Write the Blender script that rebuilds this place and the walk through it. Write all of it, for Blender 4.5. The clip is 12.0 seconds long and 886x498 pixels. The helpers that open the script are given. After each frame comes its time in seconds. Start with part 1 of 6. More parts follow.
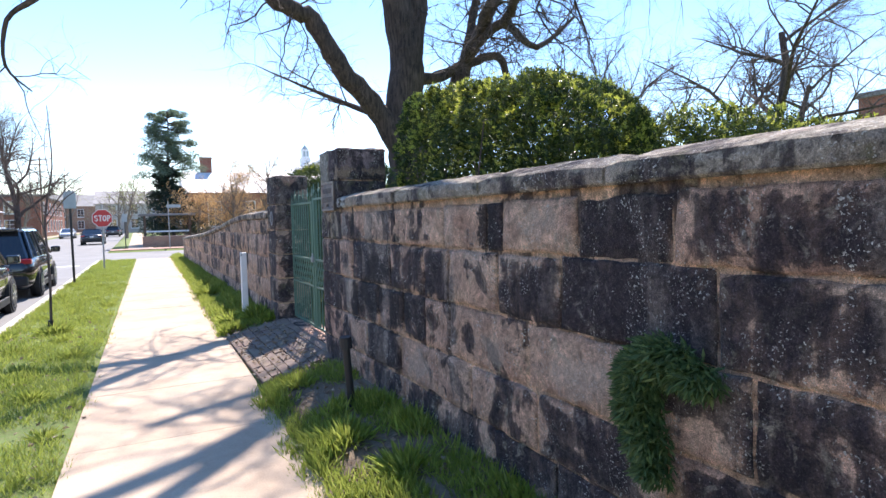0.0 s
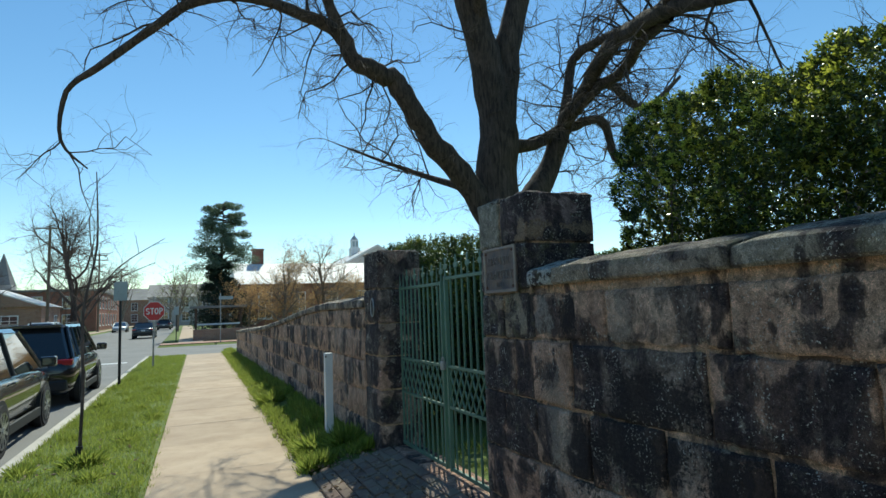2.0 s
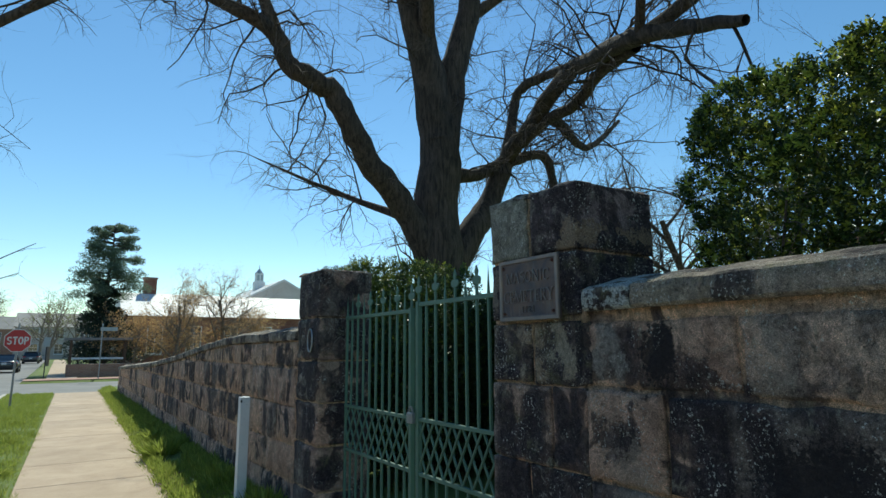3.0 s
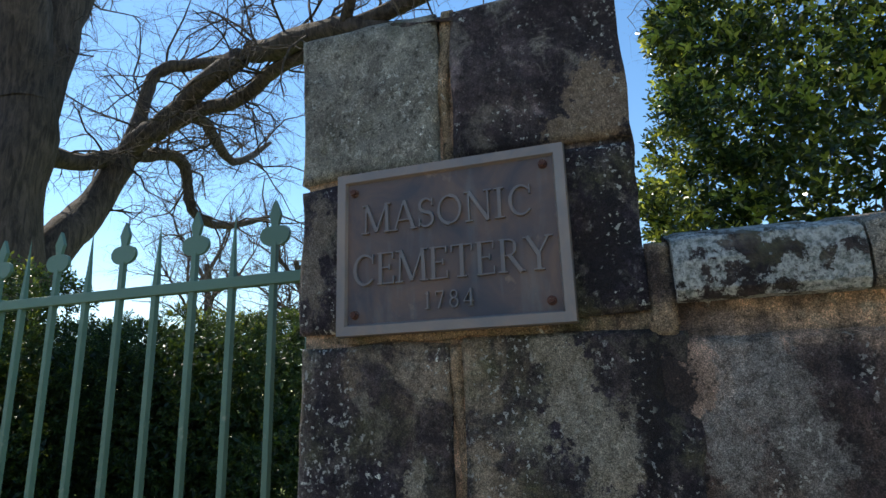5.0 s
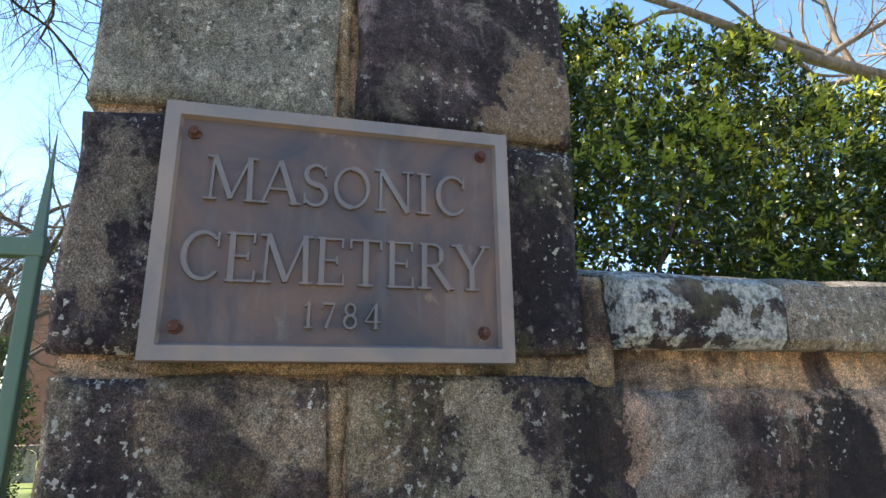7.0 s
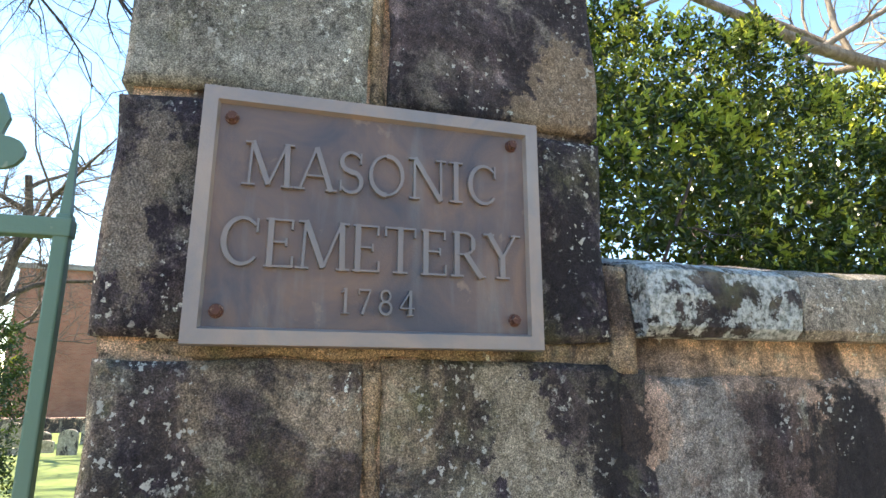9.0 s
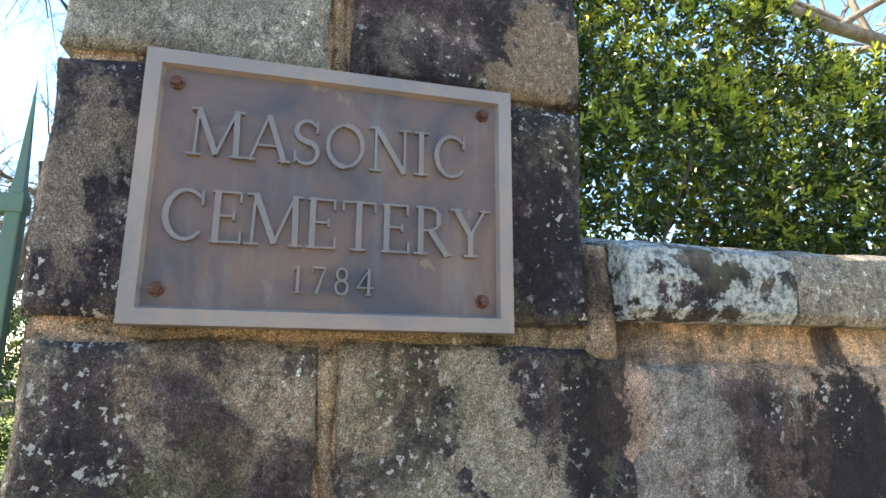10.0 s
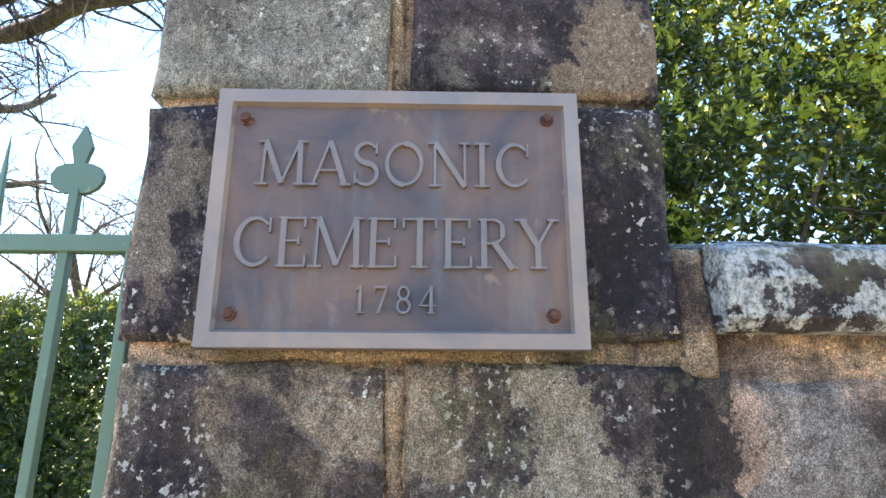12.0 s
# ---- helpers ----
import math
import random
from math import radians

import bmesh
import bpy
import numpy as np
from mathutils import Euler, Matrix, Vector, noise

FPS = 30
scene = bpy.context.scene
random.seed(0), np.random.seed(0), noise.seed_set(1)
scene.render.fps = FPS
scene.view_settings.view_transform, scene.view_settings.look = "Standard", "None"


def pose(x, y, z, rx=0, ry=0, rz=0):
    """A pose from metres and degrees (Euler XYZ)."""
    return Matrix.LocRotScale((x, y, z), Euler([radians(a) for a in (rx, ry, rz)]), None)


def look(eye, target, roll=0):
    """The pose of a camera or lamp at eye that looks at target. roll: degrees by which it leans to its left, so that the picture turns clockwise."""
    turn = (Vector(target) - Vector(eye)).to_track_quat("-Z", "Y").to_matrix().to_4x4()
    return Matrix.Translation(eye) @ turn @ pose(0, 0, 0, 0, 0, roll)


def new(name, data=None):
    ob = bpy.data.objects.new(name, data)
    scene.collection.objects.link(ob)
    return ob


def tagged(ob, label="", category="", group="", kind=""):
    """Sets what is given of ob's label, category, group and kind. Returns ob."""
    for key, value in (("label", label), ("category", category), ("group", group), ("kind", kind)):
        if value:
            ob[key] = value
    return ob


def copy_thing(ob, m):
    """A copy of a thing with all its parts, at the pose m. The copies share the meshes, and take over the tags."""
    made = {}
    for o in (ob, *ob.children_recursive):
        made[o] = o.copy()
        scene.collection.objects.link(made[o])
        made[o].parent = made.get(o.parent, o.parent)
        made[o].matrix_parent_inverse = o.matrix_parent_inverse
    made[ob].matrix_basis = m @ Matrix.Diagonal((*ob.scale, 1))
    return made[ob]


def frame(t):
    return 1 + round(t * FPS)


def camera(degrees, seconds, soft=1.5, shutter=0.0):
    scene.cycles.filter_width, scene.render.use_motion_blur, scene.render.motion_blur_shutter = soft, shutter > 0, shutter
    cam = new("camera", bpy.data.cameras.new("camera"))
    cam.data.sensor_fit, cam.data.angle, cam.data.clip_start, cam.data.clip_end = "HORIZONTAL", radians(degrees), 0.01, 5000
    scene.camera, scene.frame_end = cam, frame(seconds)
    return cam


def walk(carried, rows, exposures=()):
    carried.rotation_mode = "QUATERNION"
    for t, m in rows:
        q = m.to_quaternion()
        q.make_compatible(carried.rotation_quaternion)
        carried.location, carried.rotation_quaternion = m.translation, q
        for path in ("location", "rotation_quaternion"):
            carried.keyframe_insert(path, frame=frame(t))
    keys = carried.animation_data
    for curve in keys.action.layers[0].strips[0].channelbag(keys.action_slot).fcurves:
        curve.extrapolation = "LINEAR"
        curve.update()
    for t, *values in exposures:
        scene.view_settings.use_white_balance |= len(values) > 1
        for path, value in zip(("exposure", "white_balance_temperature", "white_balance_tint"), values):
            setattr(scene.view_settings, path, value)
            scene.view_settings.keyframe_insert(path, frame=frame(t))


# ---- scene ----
cam = camera(74.5, 12.0)
PATH = [
    (0, (-1.723, -5.72, 1.589), (-0.796, -3.951, 1.48), -1.4),
    (0.5, (-1.808, -5.114, 1.596), (-0.914, -3.328, 1.683), -2.0),
    (1, (-1.836, -4.464, 1.595), (-1.012, -2.657, 1.827), -1.8),
    (1.5, (-1.798, -3.812, 1.6), (-1.011, -1.984, 1.795), -1.9),
    (2, (-1.824, -3.215, 1.6), (-1.019, -1.396, 1.8), -2.2),
    (2.5, (-1.844, -2.612, 1.559), (-0.939, -0.85, 1.837), -1.2),
    (4.5, (-1.171, -0.57, 1.559), (0.53, 0.398, 1.974), -1.4),
    (5, (-0.901, -0.282, 1.587), (0.944, 0.322, 2.062), -1.8),
    (5.5, (-0.72, -0.102, 1.631), (1.185, 0.155, 2.18), -1.9),
    (6, (-0.671, 0.023, 1.633), (1.241, -0.163, 2.192), -1.5),
    (6.5, (-0.66, 0.043, 1.634), (1.211, -0.391, 2.192), -1.0),
    (8.5, (-0.661, 0.092, 1.637), (1.21, -0.42, 2.121), -0.1),
    (9, (-0.66, 0.101, 1.642), (1.217, -0.418, 2.096), 0.1),
    (9.5, (-0.652, 0.087, 1.637), (1.229, -0.433, 2.072), 0.3),
    (10, (-0.629, 0.037, 1.641), (1.268, -0.447, 2.05), 0.5),
    (10.5, (-0.608, -0.018, 1.633), (1.328, -0.296, 2.05), 0.4),
    (11, (-0.599, -0.03, 1.626), (1.348, -0.123, 2.071), 0.2),
    (11.5, (-0.607, -0.029, 1.634), (1.338, -0.065, 2.097), 0.2),
    (12, (-0.612, -0.039, 1.633), (1.325, -0.074, 2.132), 0.3),
]
EXPOSURES = [
    (0.0, 1.15, 6500, 19), (0.5, 0.75, 6600, 9), (1.0, 0.15, 6600, 0), (1.5, 0.02, 6500, -3), (2.5, -0.08, 6500, -5),
    (4.5, 0.22, 6800, 4), (5.0, 0.72, 7000, 7), (5.5, 0.92, 6950, 6), (6.0, 1.20, 6550, 20), (6.5, 1.45, 7500, 14), (8.5, 2.10, 7900, 12), (9.5, 2.20, 8000, 11), (10.5, 2.35, 8000, 12), (12.0, 2.55, 7800, 17),
]
walk(cam, [(t, look(eye, target, roll)) for t, eye, target, roll in PATH], EXPOSURES)

# ---- world and sun ----
SUN = Vector((0.30, 0.75, 1.0)).normalized()
world = bpy.data.worlds.new("world")
scene.world = world
world.use_nodes = True
sky = world.node_tree.nodes.new("ShaderNodeTexSky")
sky.sky_type = "NISHITA"
sky.sun_disc = False
sky.sun_elevation = math.asin(SUN.z)
sky.sun_rotation = math.atan2(SUN.x, SUN.y)
sky.air_density, sky.dust_density, sky.ozone_density = 1.0, 0.05, 1.0
bg_node = world.node_tree.nodes["Background"]
bg_node.inputs[1].default_value = 0.15
richer = world.node_tree.nodes.new("ShaderNodeHueSaturation")
richer.inputs["Saturation"].default_value = 1.22
world.node_tree.links.new(sky.outputs[0], richer.inputs["Color"])
world.node_tree.links.new(richer.outputs[0], bg_node.inputs[0])
sun = new("sun", bpy.data.lights.new("sun", "SUN"))
sun.data.energy, sun.data.angle, sun.data.color = 5.0, radians(0.53), (1.0, 0.95, 0.86)
sun.matrix_world = look(SUN * 60, (0, 0, 0))


# ---- node helpers ----
def mat_new(name, rough=0.8, metal=0.0):
    m = bpy.data.materials.new(name)
    m.use_nodes = True
    b = m.node_tree.nodes["Principled BSDF"]
    b.inputs["Roughness"].default_value, b.inputs["Metallic"].default_value = rough, metal
    return m, m.node_tree, b


def put(nt, sock, v):
    if isinstance(v, bpy.types.NodeSocket):
        nt.links.new(v, sock)
    else:
        sock.default_value = v if not isinstance(v, tuple) or len(v) != 3 or sock.type == "VECTOR" else (*v, 1)


def math_n(nt, op, a, b=0.0, clamp=False):
    n = nt.nodes.new("ShaderNodeMath")
    n.operation, n.use_clamp = op, clamp
    put(nt, n.inputs[0], a), put(nt, n.inputs[1], b)
    return n.outputs[0]


def place_n(nt, scale=(1, 1, 1), local=False):
    src = nt.nodes.new("ShaderNodeTexCoord").outputs["Object"] if local else nt.nodes.new("ShaderNodeNewGeometry").outputs["Position"]
    mp = nt.nodes.new("ShaderNodeMapping")
    mp.inputs["Scale"].default_value = scale
    nt.links.new(src, mp.inputs[0])
    return mp.outputs[0]


def noise_n(nt, vec, scale, detail=4.0, rough=0.55, warp=0.0):
    n = nt.nodes.new("ShaderNodeTexNoise")
    put(nt, n.inputs["Vector"], vec)
    n.inputs["Scale"].default_value, n.inputs["Detail"].default_value = scale, detail
    n.inputs["Roughness"].default_value, n.inputs["Distortion"].default_value = rough, warp
    return n.outputs[0]


def cells_n(nt, vec, scale, rnd=1.0, out="Distance"):
    n = nt.nodes.new("ShaderNodeTexVoronoi")
    put(nt, n.inputs["Vector"], vec)
    n.inputs["Scale"].default_value, n.inputs["Randomness"].default_value = scale, rnd
    return n.outputs[out]


def ramp_n(nt, fac, *stops):
    n = nt.nodes.new("ShaderNodeValToRGB")
    e = n.color_ramp.elements
    while len(e) < len(stops):
        e.new(0.5)
    for k, (p, c) in zip(e, stops):
        k.position, k.color = p, (*c, 1) if isinstance(c, tuple) else (c, c, c, 1)
    put(nt, n.inputs[0], fac)
    return n.outputs[0]


def mix_n(nt, fac, a, b, blend="MIX"):
    n = nt.nodes.new("ShaderNodeMix")
    n.data_type, n.blend_type = "RGBA", blend
    put(nt, n.inputs[0], fac), put(nt, n.inputs[6], a), put(nt, n.inputs[7], b)
    return n.outputs[2]


def bump_n(nt, height, strength=0.5, dist=0.01, under=None):
    n = nt.nodes.new("ShaderNodeBump")
    n.inputs["Strength"].default_value, n.inputs["Distance"].default_value = strength, dist
    put(nt, n.inputs["Height"], height)
    if under:
        nt.links.new(under, n.inputs["Normal"])
    return n.outputs[0]


def random_n(nt):
    return nt.nodes.new("ShaderNodeObjectInfo").outputs["Random"]


def island_n(nt):
    return nt.nodes.new("ShaderNodeNewGeometry").outputs["Random Per Island"]


# ---- materials ----
def stone_mat(name, pale, mid, crust=0.0, lichen=0.5, moss=0.0, crust_tone=(0.020, 0.0135, 0.0155), spread=0.26, lichen_tone=(0.60, 0.60, 0.54), own=0.0):
    """Weathered sandstone: pale body, black crust in torn patches, rain streaks, lichen spots."""
    m, nt, b = mat_new(name, 0.93)
    p = place_n(nt)
    r = random_n(nt)
    body = mix_n(nt, ramp_n(nt, noise_n(nt, p, 5.0, 6, 0.6), (0.32, 0.0), (0.68, 1.0)), mid, pale)
    body = mix_n(nt, 0.55, body, ramp_n(nt, r, (0.0, (0.80, 0.60, 0.46)), (0.35, (1.0, 0.92, 0.80)), (0.7, (0.76, 0.60, 0.52)), (1.0, (1.0, 0.95, 0.82))), "MULTIPLY")
    streak = noise_n(nt, place_n(nt, (7, 7, 0.9)), 1.0, 5, 0.6)
    patch = noise_n(nt, p, 3.0, 9, 0.60, 1.0)
    k = math_n(nt, "ADD", math_n(nt, "MULTIPLY", patch, 0.68), math_n(nt, "MULTIPLY", streak, 0.42))
    k = math_n(nt, "ADD", k, math_n(nt, "MULTIPLY", math_n(nt, "SUBTRACT", r, 0.5), spread * 0.5))
    k = math_n(nt, "ADD", k, crust)
    if own:
        tint = nt.nodes.new("ShaderNodeSeparateColor")
        nt.links.new(nt.nodes.new("ShaderNodeObjectInfo").outputs["Color"], tint.inputs[0])
        k = math_n(nt, "ADD", k, math_n(nt, "MULTIPLY", math_n(nt, "SUBTRACT", tint.outputs[0], 0.5), own))
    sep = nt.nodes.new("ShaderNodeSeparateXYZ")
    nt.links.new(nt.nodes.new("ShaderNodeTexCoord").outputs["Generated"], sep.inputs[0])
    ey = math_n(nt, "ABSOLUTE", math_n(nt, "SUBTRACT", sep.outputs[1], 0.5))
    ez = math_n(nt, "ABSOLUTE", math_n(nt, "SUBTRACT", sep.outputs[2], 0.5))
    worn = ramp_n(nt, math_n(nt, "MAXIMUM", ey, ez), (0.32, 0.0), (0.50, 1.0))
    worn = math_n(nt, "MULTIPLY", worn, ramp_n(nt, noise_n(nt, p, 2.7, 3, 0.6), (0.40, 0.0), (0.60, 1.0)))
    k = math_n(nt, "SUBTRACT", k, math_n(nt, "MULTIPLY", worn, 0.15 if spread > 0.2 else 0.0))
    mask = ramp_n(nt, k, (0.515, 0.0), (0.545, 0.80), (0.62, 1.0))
    fine = noise_n(nt, p, 30, 8, 0.72)
    dark = mix_n(nt, ramp_n(nt, fine, (0.40, 0.0), (0.66, 1.0)), crust_tone, tuple(c * 2.6 + 0.006 for c in crust_tone))
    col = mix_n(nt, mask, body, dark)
    wash = ramp_n(nt, noise_n(nt, place_n(nt, (2.6, 2.6, 0.55)), 1.0, 6, 0.6, 0.5), (0.53, 0.0), (0.66, 0.62))
    col = mix_n(nt, math_n(nt, "MULTIPLY", wash, ramp_n(nt, fine, (0.35, 0.35), (0.6, 1.0))), col, (0.46, 0.37, 0.30))
    blot = ramp_n(nt, noise_n(nt, p, 12, 8, 0.68, 0.6), (0.565 - 0.05 * lichen, 0.0), (0.65 - 0.05 * lichen, 0.78))
    zone = ramp_n(nt, noise_n(nt, p, 2.1, 3, 0.5), (0.46, 0.1), (0.60, 1.0))
    col = mix_n(nt, math_n(nt, "MULTIPLY", blot, zone), col, mix_n(nt, r, (0.27, 0.245, 0.165), (0.33, 0.29, 0.24)))
    spots = ramp_n(nt, noise_n(nt, p, 88, 3, 0.55), (0.605, 0.0), (0.63, 1.0))
    where = ramp_n(nt, noise_n(nt, p, 6.5, 4, 0.6), (0.57 - 0.08 * lichen, 0.0), (0.66 - 0.08 * lichen, 1.0))
    col = mix_n(nt, math_n(nt, "MULTIPLY", math_n(nt, "MULTIPLY", spots, where), 0.95), col, lichen_tone)
    grain = noise_n(nt, p, 330, 2, 0.8)
    cloud = noise_n(nt, p, 8.5, 6, 0.62, 0.5)
    col = mix_n(nt, 0.45, col, ramp_n(nt, cloud, (0.34, 0.40), (0.64, 1.65)), "MULTIPLY")
    mottle = noise_n(nt, p, 34, 8, 0.75, 0.4)
    col = mix_n(nt, 0.60, col, ramp_n(nt, mottle, (0.34, 0.35), (0.66, 1.85)), "MULTIPLY")
    pits = ramp_n(nt, noise_n(nt, p, 78, 5, 0.7), (0.34, 0.25), (0.45, 1.0))
    col = mix_n(nt, 0.85, col, pits, "MULTIPLY")
    crumbs = ramp_n(nt, noise_n(nt, p, 120, 4, 0.6), (0.58, 0.0), (0.68, 0.25))
    col = mix_n(nt, crumbs, col, mix_n(nt, 0.5, col, (0.60, 0.54, 0.46)))
    if moss:
        green = ramp_n(nt, noise_n(nt, p, 7.5, 6, 0.7), (0.60 - moss * 0.2, 0.0), (0.75 - moss * 0.2, 0.75))
        col = mix_n(nt, green, col, mix_n(nt, fine, (0.07, 0.07, 0.03), (0.17, 0.165, 0.075)))
    put(nt, b.inputs["Base Color"], col)
    n1 = bump_n(nt, math_n(nt, "ADD", noise_n(nt, p, 16, 9, 0.7), math_n(nt, "MULTIPLY", mask, 0.3)), 1.0, 0.035)
    n2 = bump_n(nt, grain, 0.55, 0.004, n1)
    n3 = bump_n(nt, math_n(nt, "ADD", pits, math_n(nt, "MULTIPLY", crumbs, 0.5)), 0.6, 0.006, n2)
    put(nt, b.inputs["Normal"], n3)
    return m


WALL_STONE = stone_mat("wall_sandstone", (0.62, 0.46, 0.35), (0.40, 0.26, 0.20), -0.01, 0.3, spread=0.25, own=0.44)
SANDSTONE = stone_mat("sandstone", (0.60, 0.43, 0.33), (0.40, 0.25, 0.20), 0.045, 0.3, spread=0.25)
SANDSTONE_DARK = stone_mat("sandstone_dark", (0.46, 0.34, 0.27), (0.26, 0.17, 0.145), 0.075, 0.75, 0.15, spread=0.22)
PIER_GREY = stone_mat("pier_grey_stone", (0.40, 0.42, 0.38), (0.20, 0.20, 0.185), -0.045, 1.0, 0.2, spread=0.1)
PIER_PURPLE = stone_mat("pier_purple_stone", (0.31, 0.25, 0.26), (0.18, 0.135, 0.145), -0.015, 0.45, spread=0.1)
PIER_BLACK = stone_mat("pier_black_stone", (0.40, 0.33, 0.245), (0.22, 0.18, 0.14), 0.065, 0.95, 0.42, spread=0.15, crust_tone=(0.020, 0.014, 0.019))
COPING = stone_mat("coping_stone", (0.42, 0.39, 0.33), (0.22, 0.19, 0.16), -0.015, 0.9, 0.25, spread=0.2)
MORTAR_OLD = stone_mat("old_mortar", (0.44, 0.33, 0.22), (0.28, 0.20, 0.13), -0.06, 0.4, 0.45, spread=0.0)
MORTAR = stone_mat("mortar", (0.66, 0.47, 0.33), (0.50, 0.34, 0.23), -0.05, 0.2, 0.25, spread=0.0)



def add_lichen(m, scale=13.0, level=0.475):
    """Crusty blue-grey lichen rosettes over a stone material."""
    nt = m.node_tree
    b = nt.nodes["Principled BSDF"]
    p = place_n(nt)
    old = b.inputs["Base Color"].links[0].from_socket
    blot = noise_n(nt, p, scale, 10, 0.74, 0.15)
    mask = ramp_n(nt, blot, (level, 0.0), (level + 0.014, 1.0))
    crumb = noise_n(nt, p, 130, 3, 0.75)
    tone = mix_n(nt, ramp_n(nt, crumb, (0.38, 0.0), (0.58, 1.0)), (0.20, 0.22, 0.195), (0.70, 0.715, 0.68))
    put(nt, b.inputs["Base Color"], mix_n(nt, mask, old, tone))
    put(nt, b.inputs["Normal"], bump_n(nt, math_n(nt, "ADD", mask, crumb), 0.9, 0.008, b.inputs["Normal"].links[0].from_socket))
    return m


def add_stain(m, tone_a, tone_b, spots, strength=1.0, ragged=0.16):
    """A stain or flaked patch on the wall's street face: spots of (y, z, half width, half height) with ragged edges."""
    nt = m.node_tree
    b = nt.nodes["Principled BSDF"]
    old = b.inputs["Base Color"].links[0].from_socket
    p = place_n(nt)
    warp = nt.nodes.new("ShaderNodeTexNoise")
    put(nt, warp.inputs["Vector"], p)
    warp.inputs["Scale"].default_value, warp.inputs["Detail"].default_value, warp.inputs["Roughness"].default_value = 11.0, 7.0, 0.65
    off = nt.nodes.new("ShaderNodeVectorMath")
    off.operation = "MULTIPLY_ADD"
    nt.links.new(warp.outputs["Color"], off.inputs[0]), nt.links.new(p, off.inputs[2])
    off.inputs[1].default_value = (ragged, ragged, ragged)
    near = None
    for y, z, ry, rz in spots:
        mp = nt.nodes.new("ShaderNodeMapping")
        mp.inputs["Location"].default_value = (0, -(y + ragged / 2) / ry, -(z + ragged / 2) / rz)
        mp.inputs["Scale"].default_value = (0, 1 / ry, 1 / rz)
        nt.links.new(off.outputs[0], mp.inputs[0])
        ln = nt.nodes.new("ShaderNodeVectorMath")
        ln.operation = "LENGTH"
        nt.links.new(mp.outputs[0], ln.inputs[0])
        near = ln.outputs["Value"] if near is None else math_n(nt, "MINIMUM", near, ln.outputs["Value"])
    f = noise_n(nt, p, 55, 7, 0.72)
    near = math_n(nt, "ADD", near, math_n(nt, "MULTIPLY", math_n(nt, "SUBTRACT", f, 0.5), 2.2))
    mask = ramp_n(nt, near, (0.80, strength), (1.0, 0.0))
    put(nt, b.inputs["Base Color"], mix_n(nt, mask, old, mix_n(nt, ramp_n(nt, f, (0.36, 0.0), (0.64, 1.0)), tone_a, tone_b)))
    return m


add_stain(WALL_STONE, (0.009, 0.007, 0.008), (0.032, 0.024, 0.026), [(-0.295, 1.50, 0.055, 0.20), (-2.97, 1.52, 0.10, 0.20), (-0.66, 1.55, 0.07, 0.13), (-1.25, 1.17, 0.30, 0.13), (-0.75, 0.85, 0.2, 0.2), (-1.7, 0.9, 0.22, 0.14), (-1.15, 0.98, 0.30, 0.20)], 0.92)
add_stain(WALL_STONE, (0.13, 0.115, 0.10), (0.50, 0.465, 0.42), [(-0.43, 1.60, 0.055, 0.075), (-0.48, 1.50, 0.045, 0.11), (-0.39, 1.52, 0.03, 0.1)], 0.65)
add_stain(WALL_STONE, (0.34, 0.27, 0.21), (0.62, 0.53, 0.44), [(-3.42, 1.55, 0.14, 0.08), (-3.72, 0.86, 0.24, 0.11), (-2.0, 0.55, 0.2, 0.1), (-0.55, 0.95, 0.1, 0.3), (-1.05, 1.5, 0.07, 0.16), (-3.0, 0.83, 0.12, 0.1)], 0.45, 0.3)
add_stain(PIER_BLACK, (0.20, 0.17, 0.12), (0.50, 0.43, 0.33), [(-0.185, 1.585, 0.042, 0.07), (-0.15, 1.648, 0.05, 0.022), (-0.215, 1.50, 0.05, 0.09), (0.075, 1.44, 0.03, 0.04)], 0.9)
add_stain(PIER_BLACK, (0.009, 0.007, 0.008), (0.030, 0.022, 0.025), [(-0.285, 1.55, 0.035, 0.12), (-0.26, 1.80, 0.04, 0.10)], 0.9)
add_stain(PIER_BLACK, (0.16, 0.125, 0.095), (0.34, 0.28, 0.22), [(0.262, 1.82, 0.035, 0.10), (0.245, 1.90, 0.035, 0.05)], 0.8)
add_stain(PIER_PURPLE, (0.19, 0.135, 0.09), (0.40, 0.30, 0.21), [(-0.262, 2.04, 0.062, 0.075), (-0.22, 1.99, 0.07, 0.03)], 0.95, 0.08)


